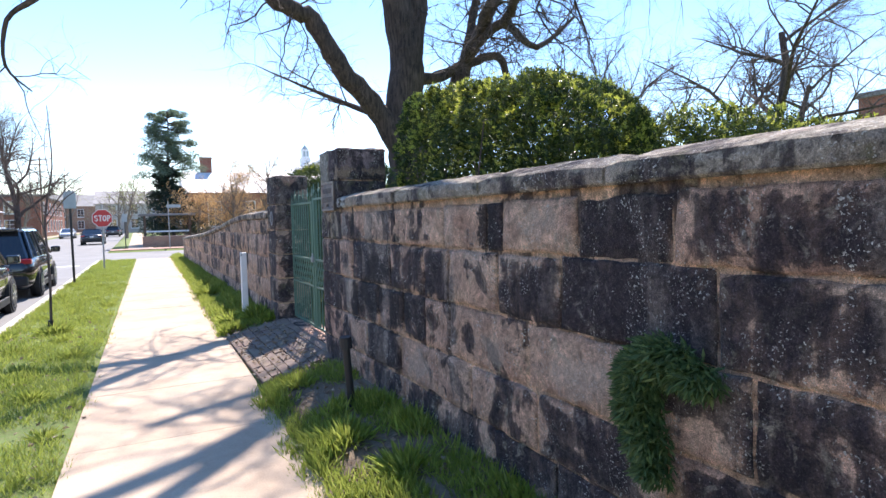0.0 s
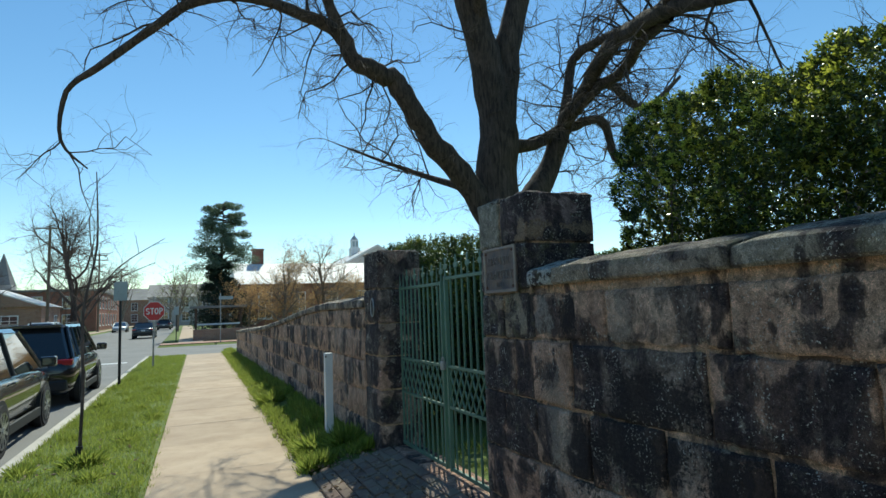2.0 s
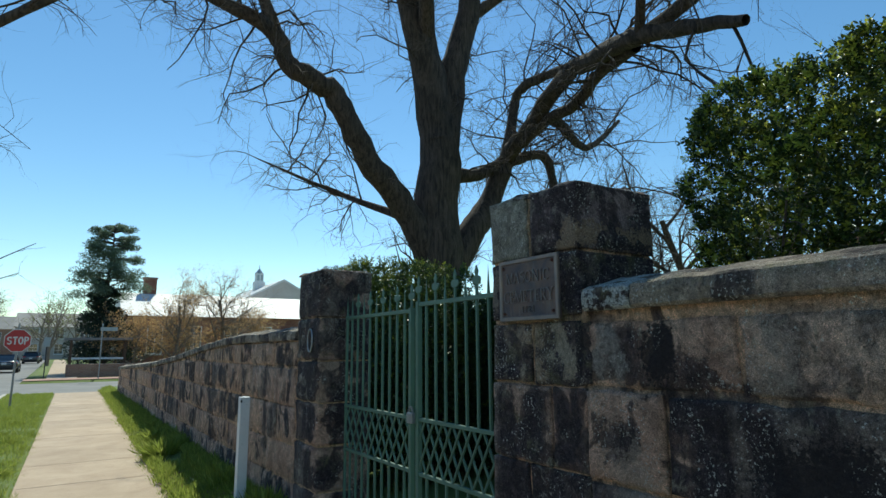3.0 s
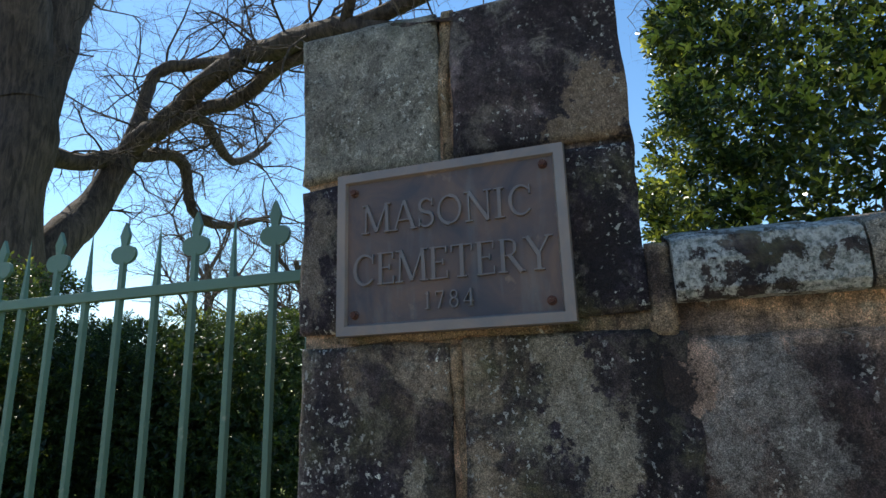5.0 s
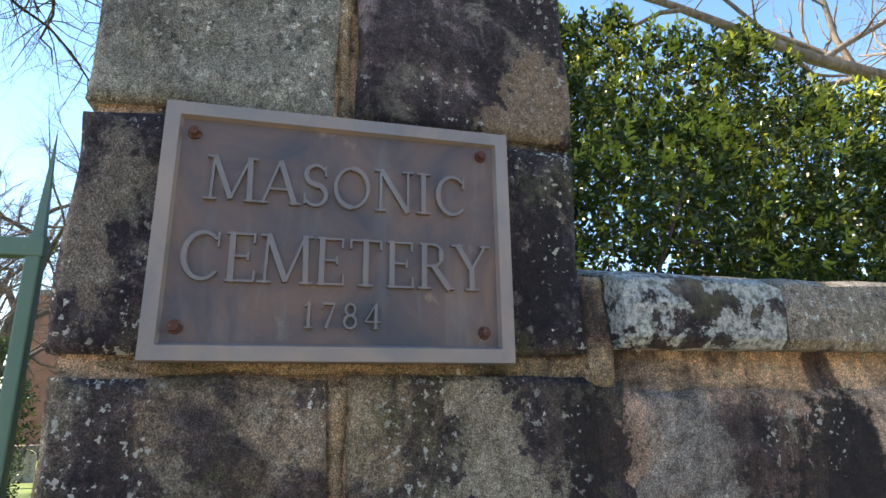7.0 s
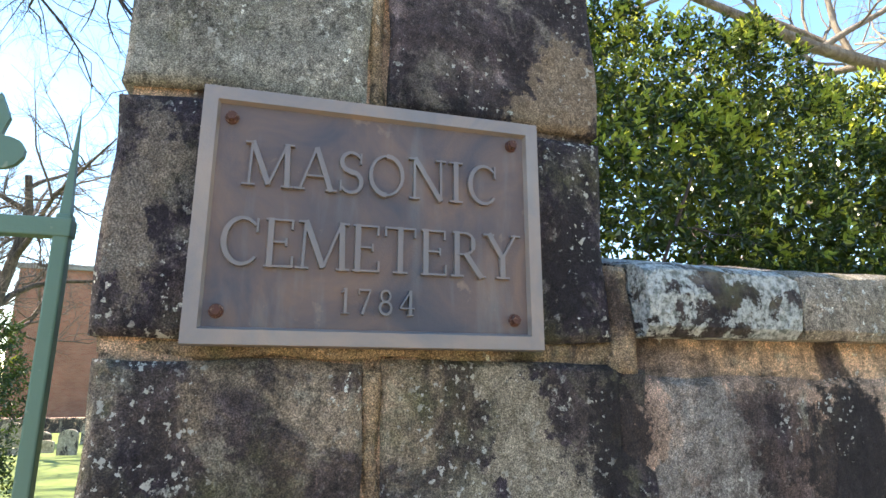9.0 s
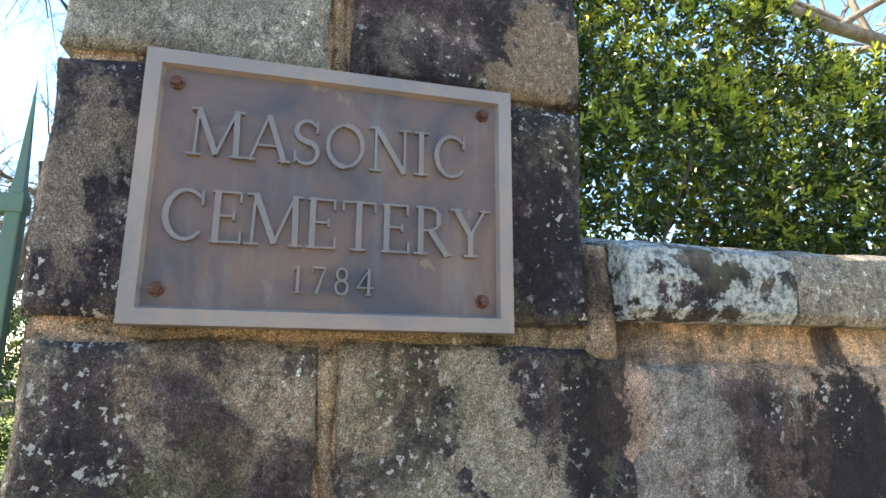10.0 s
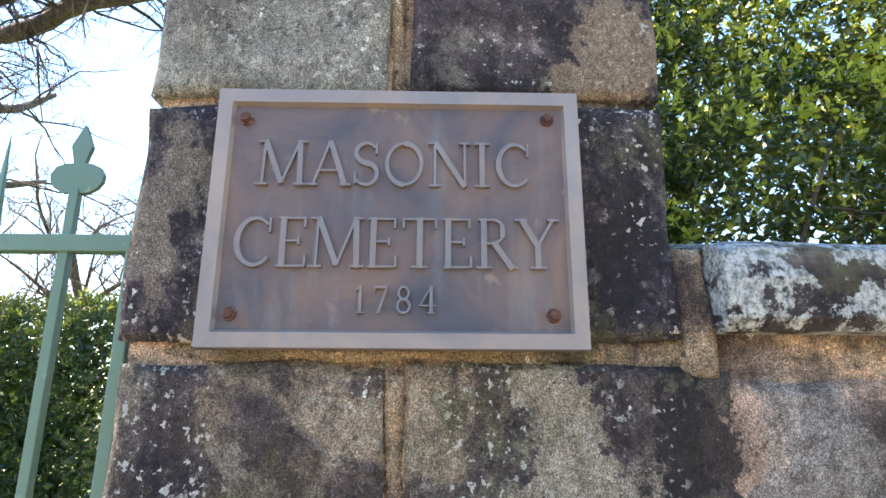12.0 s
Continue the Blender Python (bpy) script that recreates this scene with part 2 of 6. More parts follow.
def add_sand(m, amount, specks):
    """Loose sandy grain, pale and dark, with its relief, and crumbs of white lichen in drifts."""
    nt = m.node_tree
    b = nt.nodes["Principled BSDF"]
    p = place_n(nt)
    old = b.inputs["Base Color"].links[0].from_socket
    g1, g2 = noise_n(nt, p, 560, 1.5, 0.7), noise_n(nt, p, 190, 2, 0.6)
    col = mix_n(nt, amount, old, ramp_n(nt, g1, (0.34, 0.22), (0.50, 0.95), (0.66, 2.3)), "MULTIPLY")
    col = mix_n(nt, amount * 0.5, col, ramp_n(nt, g2, (0.34, 0.40), (0.50, 0.92), (0.66, 1.7)), "MULTIPLY")
    if specks:
        dot = ramp_n(nt, noise_n(nt, p, 95, 3, 0.6), (0.630 - 0.02 * specks, 0.0), (0.650 - 0.02 * specks, 1.0))
        zone = ramp_n(nt, noise_n(nt, place_n(nt, (6.5, 6.5, 3.2)), 1.0, 4, 0.6), (0.50, 0.0), (0.58, 1.0))
        col = mix_n(nt, math_n(nt, "MULTIPLY", math_n(nt, "MULTIPLY", dot, zone), 0.9), col, mix_n(nt, g2, (0.36, 0.35, 0.30), (0.78, 0.76, 0.69)))
    put(nt, b.inputs["Base Color"], col)
    put(nt, b.inputs["Normal"], bump_n(nt, math_n(nt, "ADD", g1, g2), 0.7, 0.004, b.inputs["Normal"].links[0].from_socket))


for m_, amount_, specks_ in ((WALL_STONE, 0.68, 1.0), (SANDSTONE, 0.6, 0), (SANDSTONE_DARK, 0.6, 0.5), (PIER_GREY, 0.66, 1.0), (PIER_PURPLE, 0.6, 0.3), (PIER_BLACK, 0.68, 1.2), (MORTAR, 0.65, 0), (MORTAR_OLD, 0.75, 0), (COPING, 0.7, 1.0)):
    add_sand(m_, amount_, specks_)
COPING_LICHEN = add_lichen(stone_mat("lichened_coping_stone", (0.30, 0.27, 0.23), (0.16, 0.13, 0.11), 0.03, 0.9, 0.45, spread=0.1))


def ground_mat(name, c1, c2, c3, s1=1.2, s2=25, rough=0.95, bump=0.02):
    m, nt, b = mat_new(name, rough)
    p = place_n(nt)
    f1, f2 = noise_n(nt, p, s1, 6, 0.6, 0.3), noise_n(nt, p, s2, 6, 0.7)
    col = mix_n(nt, ramp_n(nt, f1, (0.35, 0.0), (0.65, 1.0)), c1, c2)
    col = mix_n(nt, ramp_n(nt, f2, (0.45, 0.0), (0.7, 0.8)), col, c3)
    put(nt, b.inputs["Base Color"], col)
    put(nt, b.inputs["Normal"], bump_n(nt, f2, 0.7, bump))
    return m


TURF = ground_mat("turf", (0.10, 0.155, 0.030), (0.14, 0.20, 0.038), (0.17, 0.135, 0.070))
ASPHALT = ground_mat("asphalt", (0.17, 0.165, 0.16), (0.23, 0.225, 0.215), (0.12, 0.12, 0.12), 0.5, 90, 0.85, 0.004)
SOIL = ground_mat("soil", (0.16, 0.115, 0.075), (0.22, 0.165, 0.11), (0.10, 0.075, 0.05), 3, 40)


def concrete_mat(name, a, c, stain):
    m, nt, b = mat_new(name, 0.9)
    p, r = place_n(nt), random_n(nt)
    col = mix_n(nt, ramp_n(nt, noise_n(nt, p, 1.6, 7, 0.65, 0.4), (0.35, 0.0), (0.68, 1.0)), a, c)
    col = mix_n(nt, ramp_n(nt, noise_n(nt, p, 6, 6, 0.7), (0.55, 0.0), (0.8, 0.6)), col, stain)
    col = mix_n(nt, 0.25, col, ramp_n(nt, r, (0.0, 0.55), (1.0, 1.25)), "MULTIPLY")
    g = noise_n(nt, p, 160, 3, 0.7)
    col = mix_n(nt, 0.35, col, ramp_n(nt, g, (0.3, 0.55), (0.7, 1.35)), "MULTIPLY")
    put(nt, b.inputs["Base Color"], col)
    put(nt, b.inputs["Normal"], bump_n(nt, g, 0.4, 0.003))
    return m


CONCRETE = concrete_mat("concrete", (0.41, 0.305, 0.215), (0.52, 0.405, 0.295), (0.28, 0.20, 0.14))
KERB = concrete_mat("kerb_concrete", (0.46, 0.43, 0.38), (0.56, 0.53, 0.47), (0.30, 0.28, 0.25))


def leaf_mat(name, deep, light, tip, glow=0.35, rough=0.35):
    m, nt, b = mat_new(name, rough)
    r = island_n(nt)
    col = ramp_n(nt, r, (0.0, deep), (0.45, tuple((a + 2 * c) / 3 for a, c in zip(light, deep))), (0.78, light), (0.90, tuple((a + c) / 2 for a, c in zip(light, tip))), (1.0, tip))
    put(nt, b.inputs["Base Color"], col)
    t = nt.nodes.new("ShaderNodeBsdfTranslucent")
    put(nt, t.inputs["Color"], mix_n(nt, 0.5, col, tip))
    ms = nt.nodes.new("ShaderNodeMixShader")
    ms.inputs[0].default_value = glow
    nt.links.new(b.outputs[0], ms.inputs[1]), nt.links.new(t.outputs[0], ms.inputs[2])
    nt.links.new(ms.outputs[0], nt.nodes["Material Output"].inputs[0])
    return m


BOX_LEAF = leaf_mat("box_leaf", (0.012, 0.026, 0.008), (0.055, 0.092, 0.018), (0.17, 0.22, 0.035), 0.26, 0.26)
# Yellow of young box tips, also used to colour leaves as sunlit.
BOX_TIP_LIT = leaf_mat("box_leaf_tip_lit", (0.26, 0.33, 0.035), (0.44, 0.48, 0.055), (0.60, 0.60, 0.10), 0.5, 0.3)
# Sunlight on the yew tops, painted as yellower leaves.
YEW_LIT = leaf_mat("yew_leaf_lit", (0.05, 0.09, 0.018), (0.20, 0.25, 0.03), (0.40, 0.42, 0.05), 0.3, 0.4)
YEW_LEAF = leaf_mat("yew_leaf", (0.018, 0.040, 0.012), (0.045, 0.085, 0.02), (0.14, 0.20, 0.03), 0.22, 0.4)
GRASS = leaf_mat("grass_blade", (0.12, 0.18, 0.025), (0.28, 0.38, 0.045), (0.44, 0.46, 0.12), 0.5, 0.5)
NEEDLE = leaf_mat("pine_needle", (0.07, 0.115, 0.08), (0.14, 0.20, 0.14), (0.22, 0.28, 0.18), 0.4, 0.5)
DARK_NEEDLE = leaf_mat("dark_needle", (0.012, 0.026, 0.016), (0.025, 0.048, 0.028), (0.05, 0.08, 0.04), 0.12, 0.5)
BUD_ORANGE = leaf_mat("russet_bud", (0.42, 0.22, 0.10), (0.60, 0.36, 0.16), (0.70, 0.50, 0.24), 0.5, 0.6)
BUD_GREEN = leaf_mat("green_bud", (0.17, 0.20, 0.07), (0.26, 0.28, 0.10), (0.36, 0.36, 0.14), 0.4, 0.6)
FERN_LEAF = leaf_mat("fern_leaf", (0.05, 0.10, 0.035), (0.12, 0.20, 0.065), (0.24, 0.30, 0.11), 0.35, 0.6)


def bark_mat(name, dark, pale):
    m, nt, b = mat_new(name, 0.95)
    f = noise_n(nt, place_n(nt, (18, 18, 2.6)), 1.0, 7, 0.7, 0.5)
    g = noise_n(nt, place_n(nt), 2.3, 4)
    col = mix_n(nt, ramp_n(nt, f, (0.38, 0.0), (0.62, 1.0)), dark, pale)
    col = mix_n(nt, 0.4, col, ramp_n(nt, g, (0.3, 0.5), (0.7, 1.4)), "MULTIPLY")
    put(nt, b.inputs["Base Color"], col)
    put(nt, b.inputs["Normal"], bump_n(nt, f, 1.0, 0.035))
    return m


BARK = bark_mat("bark", (0.030, 0.023, 0.020), (0.115, 0.085, 0.070))
TWIG = bark_mat("twig_bark", (0.06, 0.045, 0.04), (0.16, 0.12, 0.105))
BARK_PALE = bark_mat("pale_bark", (0.15, 0.12, 0.095), (0.30, 0.25, 0.20))


def paint_mat(name, col, wear, rough=0.45, metal=0.0, amount=0.62, scale=30):
    m, nt, b = mat_new(name, rough, metal)
    p = place_n(nt)
    f = noise_n(nt, p, scale, 7, 0.7)
    c = mix_n(nt, ramp_n(nt, f, (amount, 0.0), (amount + 0.07, 1.0)), mix_n(nt, noise_n(nt, p, 4, 4), tuple(x * 0.8 for x in col), tuple(min(1, x * 1.2) for x in col)), wear)
    put(nt, b.inputs["Base Color"], c)
    put(nt, b.inputs["Roughness"], ramp_n(nt, f, (0.3, rough * 0.8), (0.7, min(1, rough * 1.3))))
    put(nt, b.inputs["Normal"], bump_n(nt, noise_n(nt, p, 130, 3), 0.25, 0.002))
    return m


GATE_GREEN = paint_mat("gate_green_paint", (0.105, 0.195, 0.140), (0.22, 0.28, 0.21), 0.5)
WHITE_PAINT = paint_mat("white_paint", (0.74, 0.75, 0.76), (0.50, 0.50, 0.49), 0.5)
BLACK_IRON = paint_mat("black_iron", (0.022, 0.022, 0.025), (0.12, 0.08, 0.06), 0.5)
RUST = paint_mat("rusty_bolt", (0.085, 0.034, 0.025), (0.24, 0.15, 0.11), 0.8, 0.2, 0.55, 220)
STEEL = paint_mat("galvanised_steel", (0.36, 0.37, 0.38), (0.26, 0.26, 0.27), 0.45, 0.7)
SIGN_RED = paint_mat("sign_red", (0.52, 0.035, 0.04), (0.45, 0.07, 0.06), 0.4)
SIGN_GREY = paint_mat("sign_back_grey", (0.34, 0.40, 0.42), (0.27, 0.30, 0.31), 0.5, 0.3)
WOOD_POLE = bark_mat("pole_wood", (0.12, 0.085, 0.06), (0.22, 0.165, 0.12))
TIMBER = paint_mat("timber_brown", (0.10, 0.06, 0.04), (0.16, 0.10, 0.07), 0.7)
TOMB = stone_mat("tombstone_stone", (0.46, 0.42, 0.36), (0.30, 0.26, 0.22), -0.08, 0.5, spread=0.2)


def bronze_mat(name, warm, cool, rough):
    m, nt, b = mat_new(name, rough, 0.35)
    p = place_n(nt)
    f = noise_n(nt, p, 9, 6, 0.6, 0.8)
    col = mix_n(nt, ramp_n(nt, f, (0.36, 0.0), (0.66, 1.0)), warm, cool)
    col = mix_n(nt, ramp_n(nt, noise_n(nt, place_n(nt, (30, 30, 5)), 1.0, 5, 0.6), (0.52, 0.0), (0.80, 0.40)), col, (0.20, 0.24, 0.255))
    col = mix_n(nt, ramp_n(nt, noise_n(nt, p, 26, 5, 0.6), (0.66, 0.0), (0.74, 0.45)), col, (0.33, 0.23, 0.17))
    put(nt, b.inputs["Base Color"], col)
    put(nt, b.inputs["Roughness"], ramp_n(nt, f, (0.3, rough), (0.7, rough + 0.18)))
    put(nt, b.inputs["Normal"], bump_n(nt, noise_n(nt, p, 420, 3), 0.3, 0.0012))
    return m


BRONZE = bronze_mat("bronze_field", (0.175, 0.112, 0.086), (0.070, 0.068, 0.083), 0.44)
BRONZE_EDGE = bronze_mat("bronze_rim", (0.31, 0.235, 0.19), (0.20, 0.185, 0.185), 0.40)
BRONZE_LETTER = bronze_mat("bronze_letter", (0.215, 0.17, 0.15), (0.15, 0.15, 0.16), 0.42)


def brick_mat(name, a, c, d):
    m, nt, b = mat_new(name, 0.9)
    p, r = place_n(nt), random_n(nt)
    br = nt.nodes.new("ShaderNodeTexBrick")
    br.inputs["Scale"].default_value = 1.0
    br.inputs["Brick Width"].default_value, br.inputs["Row Height"].default_value = 0.23, 0.075
    br.inputs["Mortar Size"].default_value = 0.008
    put(nt, br.inputs["Color1"], a), put(nt, br.inputs["Color2"], c), put(nt, br.inputs["Mortar"], d)
    sx = nt.nodes.new("ShaderNodeSeparateXYZ")
    cx = nt.nodes.new("ShaderNodeCombineXYZ")
    nt.links.new(p, sx.inputs[0])
    nt.links.new(math_n(nt, "ADD", sx.outputs[0], sx.outputs[1]), cx.inputs[0]), nt.links.new(sx.outputs[2], cx.inputs[1])
    nt.links.new(cx.outputs[0], br.inputs["Vector"])
    col = mix_n(nt, 0.5, br.outputs[0], ramp_n(nt, noise_n(nt, p, 0.8, 6, 0.6), (0.3, 0.6), (0.7, 1.3)), "MULTIPLY")
    put(nt, b.inputs["Base Color"], col)
    return m


BRICK = brick_mat("red_brick", (0.25, 0.080, 0.052), (0.31, 0.115, 0.075), (0.30, 0.21, 0.165))
BRICK_BROWN = brick_mat("brown_brick", (0.27, 0.14, 0.10), (0.35, 0.19, 0.13), (0.36, 0.30, 0.25))


def paver_mat():
    m, nt, b = mat_new("old_paver", 0.9)
    p, r = place_n(nt), random_n(nt)
    col = ramp_n(nt, r, (0.0, (0.13, 0.085, 0.068)), (0.5, (0.19, 0.125, 0.098)), (1.0, (0.16, 0.12, 0.10)))
    col = mix_n(nt, ramp_n(nt, noise_n(nt, p, 5, 6, 0.7), (0.42, 0.0), (0.58, 0.9)), col, (0.20, 0.155, 0.11))
    put(nt, b.inputs["Base Color"], col)
    put(nt, b.inputs["Normal"], bump_n(nt, noise_n(nt, p, 60, 5), 0.6, 0.006))
    return m


PAVER = paver_mat()


def plain_mat(name, col, rough, metal=0.0, vary=0.15, coat=0.0):
    m, nt, b = mat_new(name, rough, metal)
    f = noise_n(nt, place_n(nt), 3.0, 5)
    put(nt, b.inputs["Base Color"], mix_n(nt, f, tuple(x * (1 - vary) for x in col), tuple(min(1, x * (1 + vary)) for x in col)))
    b.inputs["Coat Weight"].default_value = coat
    b.inputs["Coat Roughness"].default_value = 0.04
    return m


CAR_BLACK = plain_mat("car_black", (0.012, 0.013, 0.016), 0.25, 0.3, 0.1, 1.0)
CAR_OLIVE = plain_mat("car_dark_olive", (0.035, 0.036, 0.030), 0.25, 0.5, 0.1, 1.0)
CAR_WHITE = plain_mat("car_white", (0.75, 0.76, 0.77), 0.3, 0.0, 0.05, 1.0)
CAR_GREY = plain_mat("car_grey", (0.10, 0.11, 0.115), 0.3, 0.5, 0.05, 1.0)
CAR_GLASS = plain_mat("car_glass", (0.012, 0.016, 0.02), 0.04, 0.0, 0.0, 1.0)
TYRE = plain_mat("tyre_rubber", (0.02, 0.02, 0.021), 0.85)
ALLOY = plain_mat("alloy_wheel", (0.42, 0.43, 0.44), 0.3, 0.9)
TRIM = plain_mat("black_trim", (0.02, 0.02, 0.021), 0.6)
TAIL_RED = plain_mat("tail_lamp_red", (0.42, 0.015, 0.015), 0.15, 0.0, 0.1, 1.0)
PLATE = plain_mat("plate_white", (0.7, 0.7, 0.72), 0.4)
ROOF_PALE = ground_mat("pale_roof", (0.62, 0.62, 0.62), (0.72, 0.71, 0.70), (0.52, 0.52, 0.53), 0.6, 8, 0.6, 0.01)
ROOF_GREY = ground_mat("grey_roof", (0.20, 0.19, 0.19), (0.27, 0.26, 0.25), (0.15, 0.15, 0.15), 0.6, 8, 0.8, 0.01)
STUCCO = ground_mat("stucco", (0.48, 0.44, 0.40), (0.56, 0.52, 0.48), (0.42, 0.38, 0.35), 0.4, 10, 0.9, 0.005)
WINDOW_GLASS = plain_mat("window_glass", (0.03, 0.04, 0.05), 0.05, 0.0, 0.1, 1.0)
BRICK_PATH = ground_mat("brick_path", (0.36, 0.20, 0.15), (0.44, 0.27, 0.21), (0.30, 0.17, 0.13), 0.8, 12, 0.9, 0.006)
LETTER_WHITE = plain_mat("letter_white", (0.75, 0.75, 0.75), 0.4)


# ---- mesh helpers ----
def mesh_from(name, verts, faces, material, smooth=False):
    me = bpy.data.meshes.new(name)
    me.from_pydata(verts, [], faces)
    me.materials.append(material)
    if smooth:
        me.shade_smooth()
    return me


def part(name, bm, material, parent=None, label="", smooth=False):
    """Links a bmesh (or a mesh) as one object under a thing or part."""
    if isinstance(bm, bmesh.types.BMesh):
        me = bpy.data.meshes.new(name)
        bm.to_mesh(me)
        bm.free()
        me.materials.append(material)
        if smooth:
            me.shade_smooth()
    else:
        me = bm
    ob = new(name, me)
    ob.parent = parent
    if label:
        ob["label"] = label
    return ob


def thing(name, at, label, category, turn=0.0, group=""):
    ob = new(name)
    ob.empty_display_size = 0.1
    ob.location, ob.rotation_euler = at, (0, 0, radians(turn))
    return tagged(ob, label, category, group)


def add_box(bm, x0, x1, y0, y1, z0, z1, turn=None):
    m = Matrix.Translation(((x0 + x1) / 2, (y0 + y1) / 2, (z0 + z1) / 2)) @ Matrix.Diagonal((x1 - x0, y1 - y0, z1 - z0, 1))
    return bmesh.ops.create_cube(bm, size=1, matrix=turn @ m if turn else m)["verts"]


def box(x0, x1, y0, y1, z0, z1, bevel=0.0, turn=None):
    bm = bmesh.new()
    add_box(bm, x0, x1, y0, y1, z0, z1, turn)
    if bevel:
        bmesh.ops.bevel(bm, geom=bm.edges[:], offset=bevel, segments=2, affect="EDGES", profile=0.5)
    return bm


def rod(a, c, r0, r1=None, sides=8):
    a, c = Vector(a), Vector(c)
    bm = bmesh.new()
    d = c - a
    m = Matrix.Translation((a + c) / 2) @ d.to_track_quat("Z", "Y").to_matrix().to_4x4()
    bmesh.ops.create_cone(bm, cap_ends=True, segments=sides, radius1=r0, radius2=r0 if r1 is None else r1, depth=d.length, matrix=m)
    return bm


def rough_block(w, h, d, seed, rough=0.008, cell=0.11, edge=0.014, wobble=0.008):
    """A rough-faced stone, centred, its face towards -x: width along y, height along z."""
    rng = np.random.RandomState(seed)
    ny, nz = max(3, int(w / cell)), max(3, int(h / cell))
    ys = np.concatenate([[-w / 2], np.linspace(-w / 2 + edge, w / 2 - edge, ny), [w / 2]])
    zs = np.concatenate([[-h / 2], np.linspace(-h / 2 + edge, h / 2 - edge, nz), [h / 2]])
    off = rng.rand(3) * 50
    verts, faces = [], []
    ny, nz = len(ys), len(zs)
    for j, z in enumerate(zs):
        for i, y in enumerate(ys):
            rim = i in (0, ny - 1) or j in (0, nz - 1)
            v = Vector((y * 6 + off[0], z * 6 + off[1], off[2]))
            x = noise.fractal(v, 0.9, 2.0, 3) * rough + (edge * 0.9 if rim else 0)
            dy = noise.noise(v * 1.7) * wobble
            dz = noise.noise(v * 1.7 + Vector((9, 4, 2))) * wobble
            verts.append((x, y + dy, z + dz))
    for j in range(nz - 1):
        for i in range(ny - 1):
            a = j * ny + i
            faces.append((a, a + ny, a + ny + 1, a + 1))
    ring = [i for i in range(ny)] + [j * ny + ny - 1 for j in range(1, nz)] + [(nz - 1) * ny + i for i in range(ny - 2, -1, -1)] + [j * ny for j in range(nz - 2, 0, -1)]
    base = len(verts)
    for k in ring:
        verts.append((d, verts[k][1], verts[k][2]))
    n = len(ring)
    for k in range(n):
        faces.append((ring[k], ring[(k + 1) % n], base + (k + 1) % n, base + k))
    return verts, faces


def stone(parent, material, y0, y1, z0, z1, seed, x=0.0, depth=0.09, rough=0.008, axis="x", cell=0.11, edge=0.014, wobble=0.008, label=""):
    """One stone of a wall that faces -x (or, with axis y, one that faces -y)."""
    v, f = rough_block(y1 - y0, z1 - z0, depth, seed, rough, cell, edge, wobble)
    ob = part("stone", mesh_from("stone", v, f, material, True), None, parent, label)
    ob.location = (x, (y0 + y1) / 2, (z0 + z1) / 2) if axis == "x" else ((y0 + y1) / 2, x, (z0 + z1) / 2)
    if axis == "y":
        ob.rotation_euler = (0, 0, radians(90))
    return ob


def tube_mesh(name, branches, material, smooth=True):
    """Tapered tubes along polylines: rows of (points, radii, sides), in one mesh."""
    verts, faces, base = [], [], 0
    for pts, radii, sides in branches:
        p = np.asarray(pts, float)
        t = np.gradient(p, axis=0)
        t /= np.linalg.norm(t, axis=1)[:, None] + 1e-9
        ref = np.array([0.31, 0.95, 0.1]) if abs(t[0][2]) > 0.8 else np.array([0.0, 0.0, 1.0])
        u = np.cross(t, ref)
        u /= np.linalg.norm(u, axis=1)[:, None] + 1e-9
        w = np.cross(t, u)
        ang = np.arange(sides) * 2 * np.pi / sides
        ring = (np.cos(ang)[None, :, None] * u[:, None, :] + np.sin(ang)[None, :, None] * w[:, None, :]) * np.asarray(radii)[:, None, None]
        verts.append((p[:, None, :] + ring).reshape(-1, 3))
        n = len(p)
        a = (np.arange(n - 1)[:, None] * sides + np.arange(sides)[None, :]).ravel() + base
        k = (np.arange(n - 1)[:, None] * sides + (np.arange(sides)[None, :] + 1) % sides).ravel() + base
        faces.append(np.stack([a, k, k + sides, a + sides], 1))
        base += n * sides
    v, f = np.concatenate(verts), np.concatenate(faces)
    return quads_mesh(name, v, f, material, smooth)


def quads_mesh(name, v, f, material, smooth=False):
    me = bpy.data.meshes.new(name)
    k = f.shape[1]
    me.vertices.add(len(v)), me.loops.add(f.size), me.polygons.add(len(f))
    me.vertices.foreach_set("co", v.astype(np.float32).ravel())
    me.loops.foreach_set("vertex_index", f.astype(np.int32).ravel())
    me.polygons.foreach_set("loop_start", np.arange(len(f), dtype=np.int32) * k)
    me.polygons.foreach_set("use_smooth", np.full(len(f), smooth))
    me.update(calc_edges=True)
    me.materials.append(material)
    return me


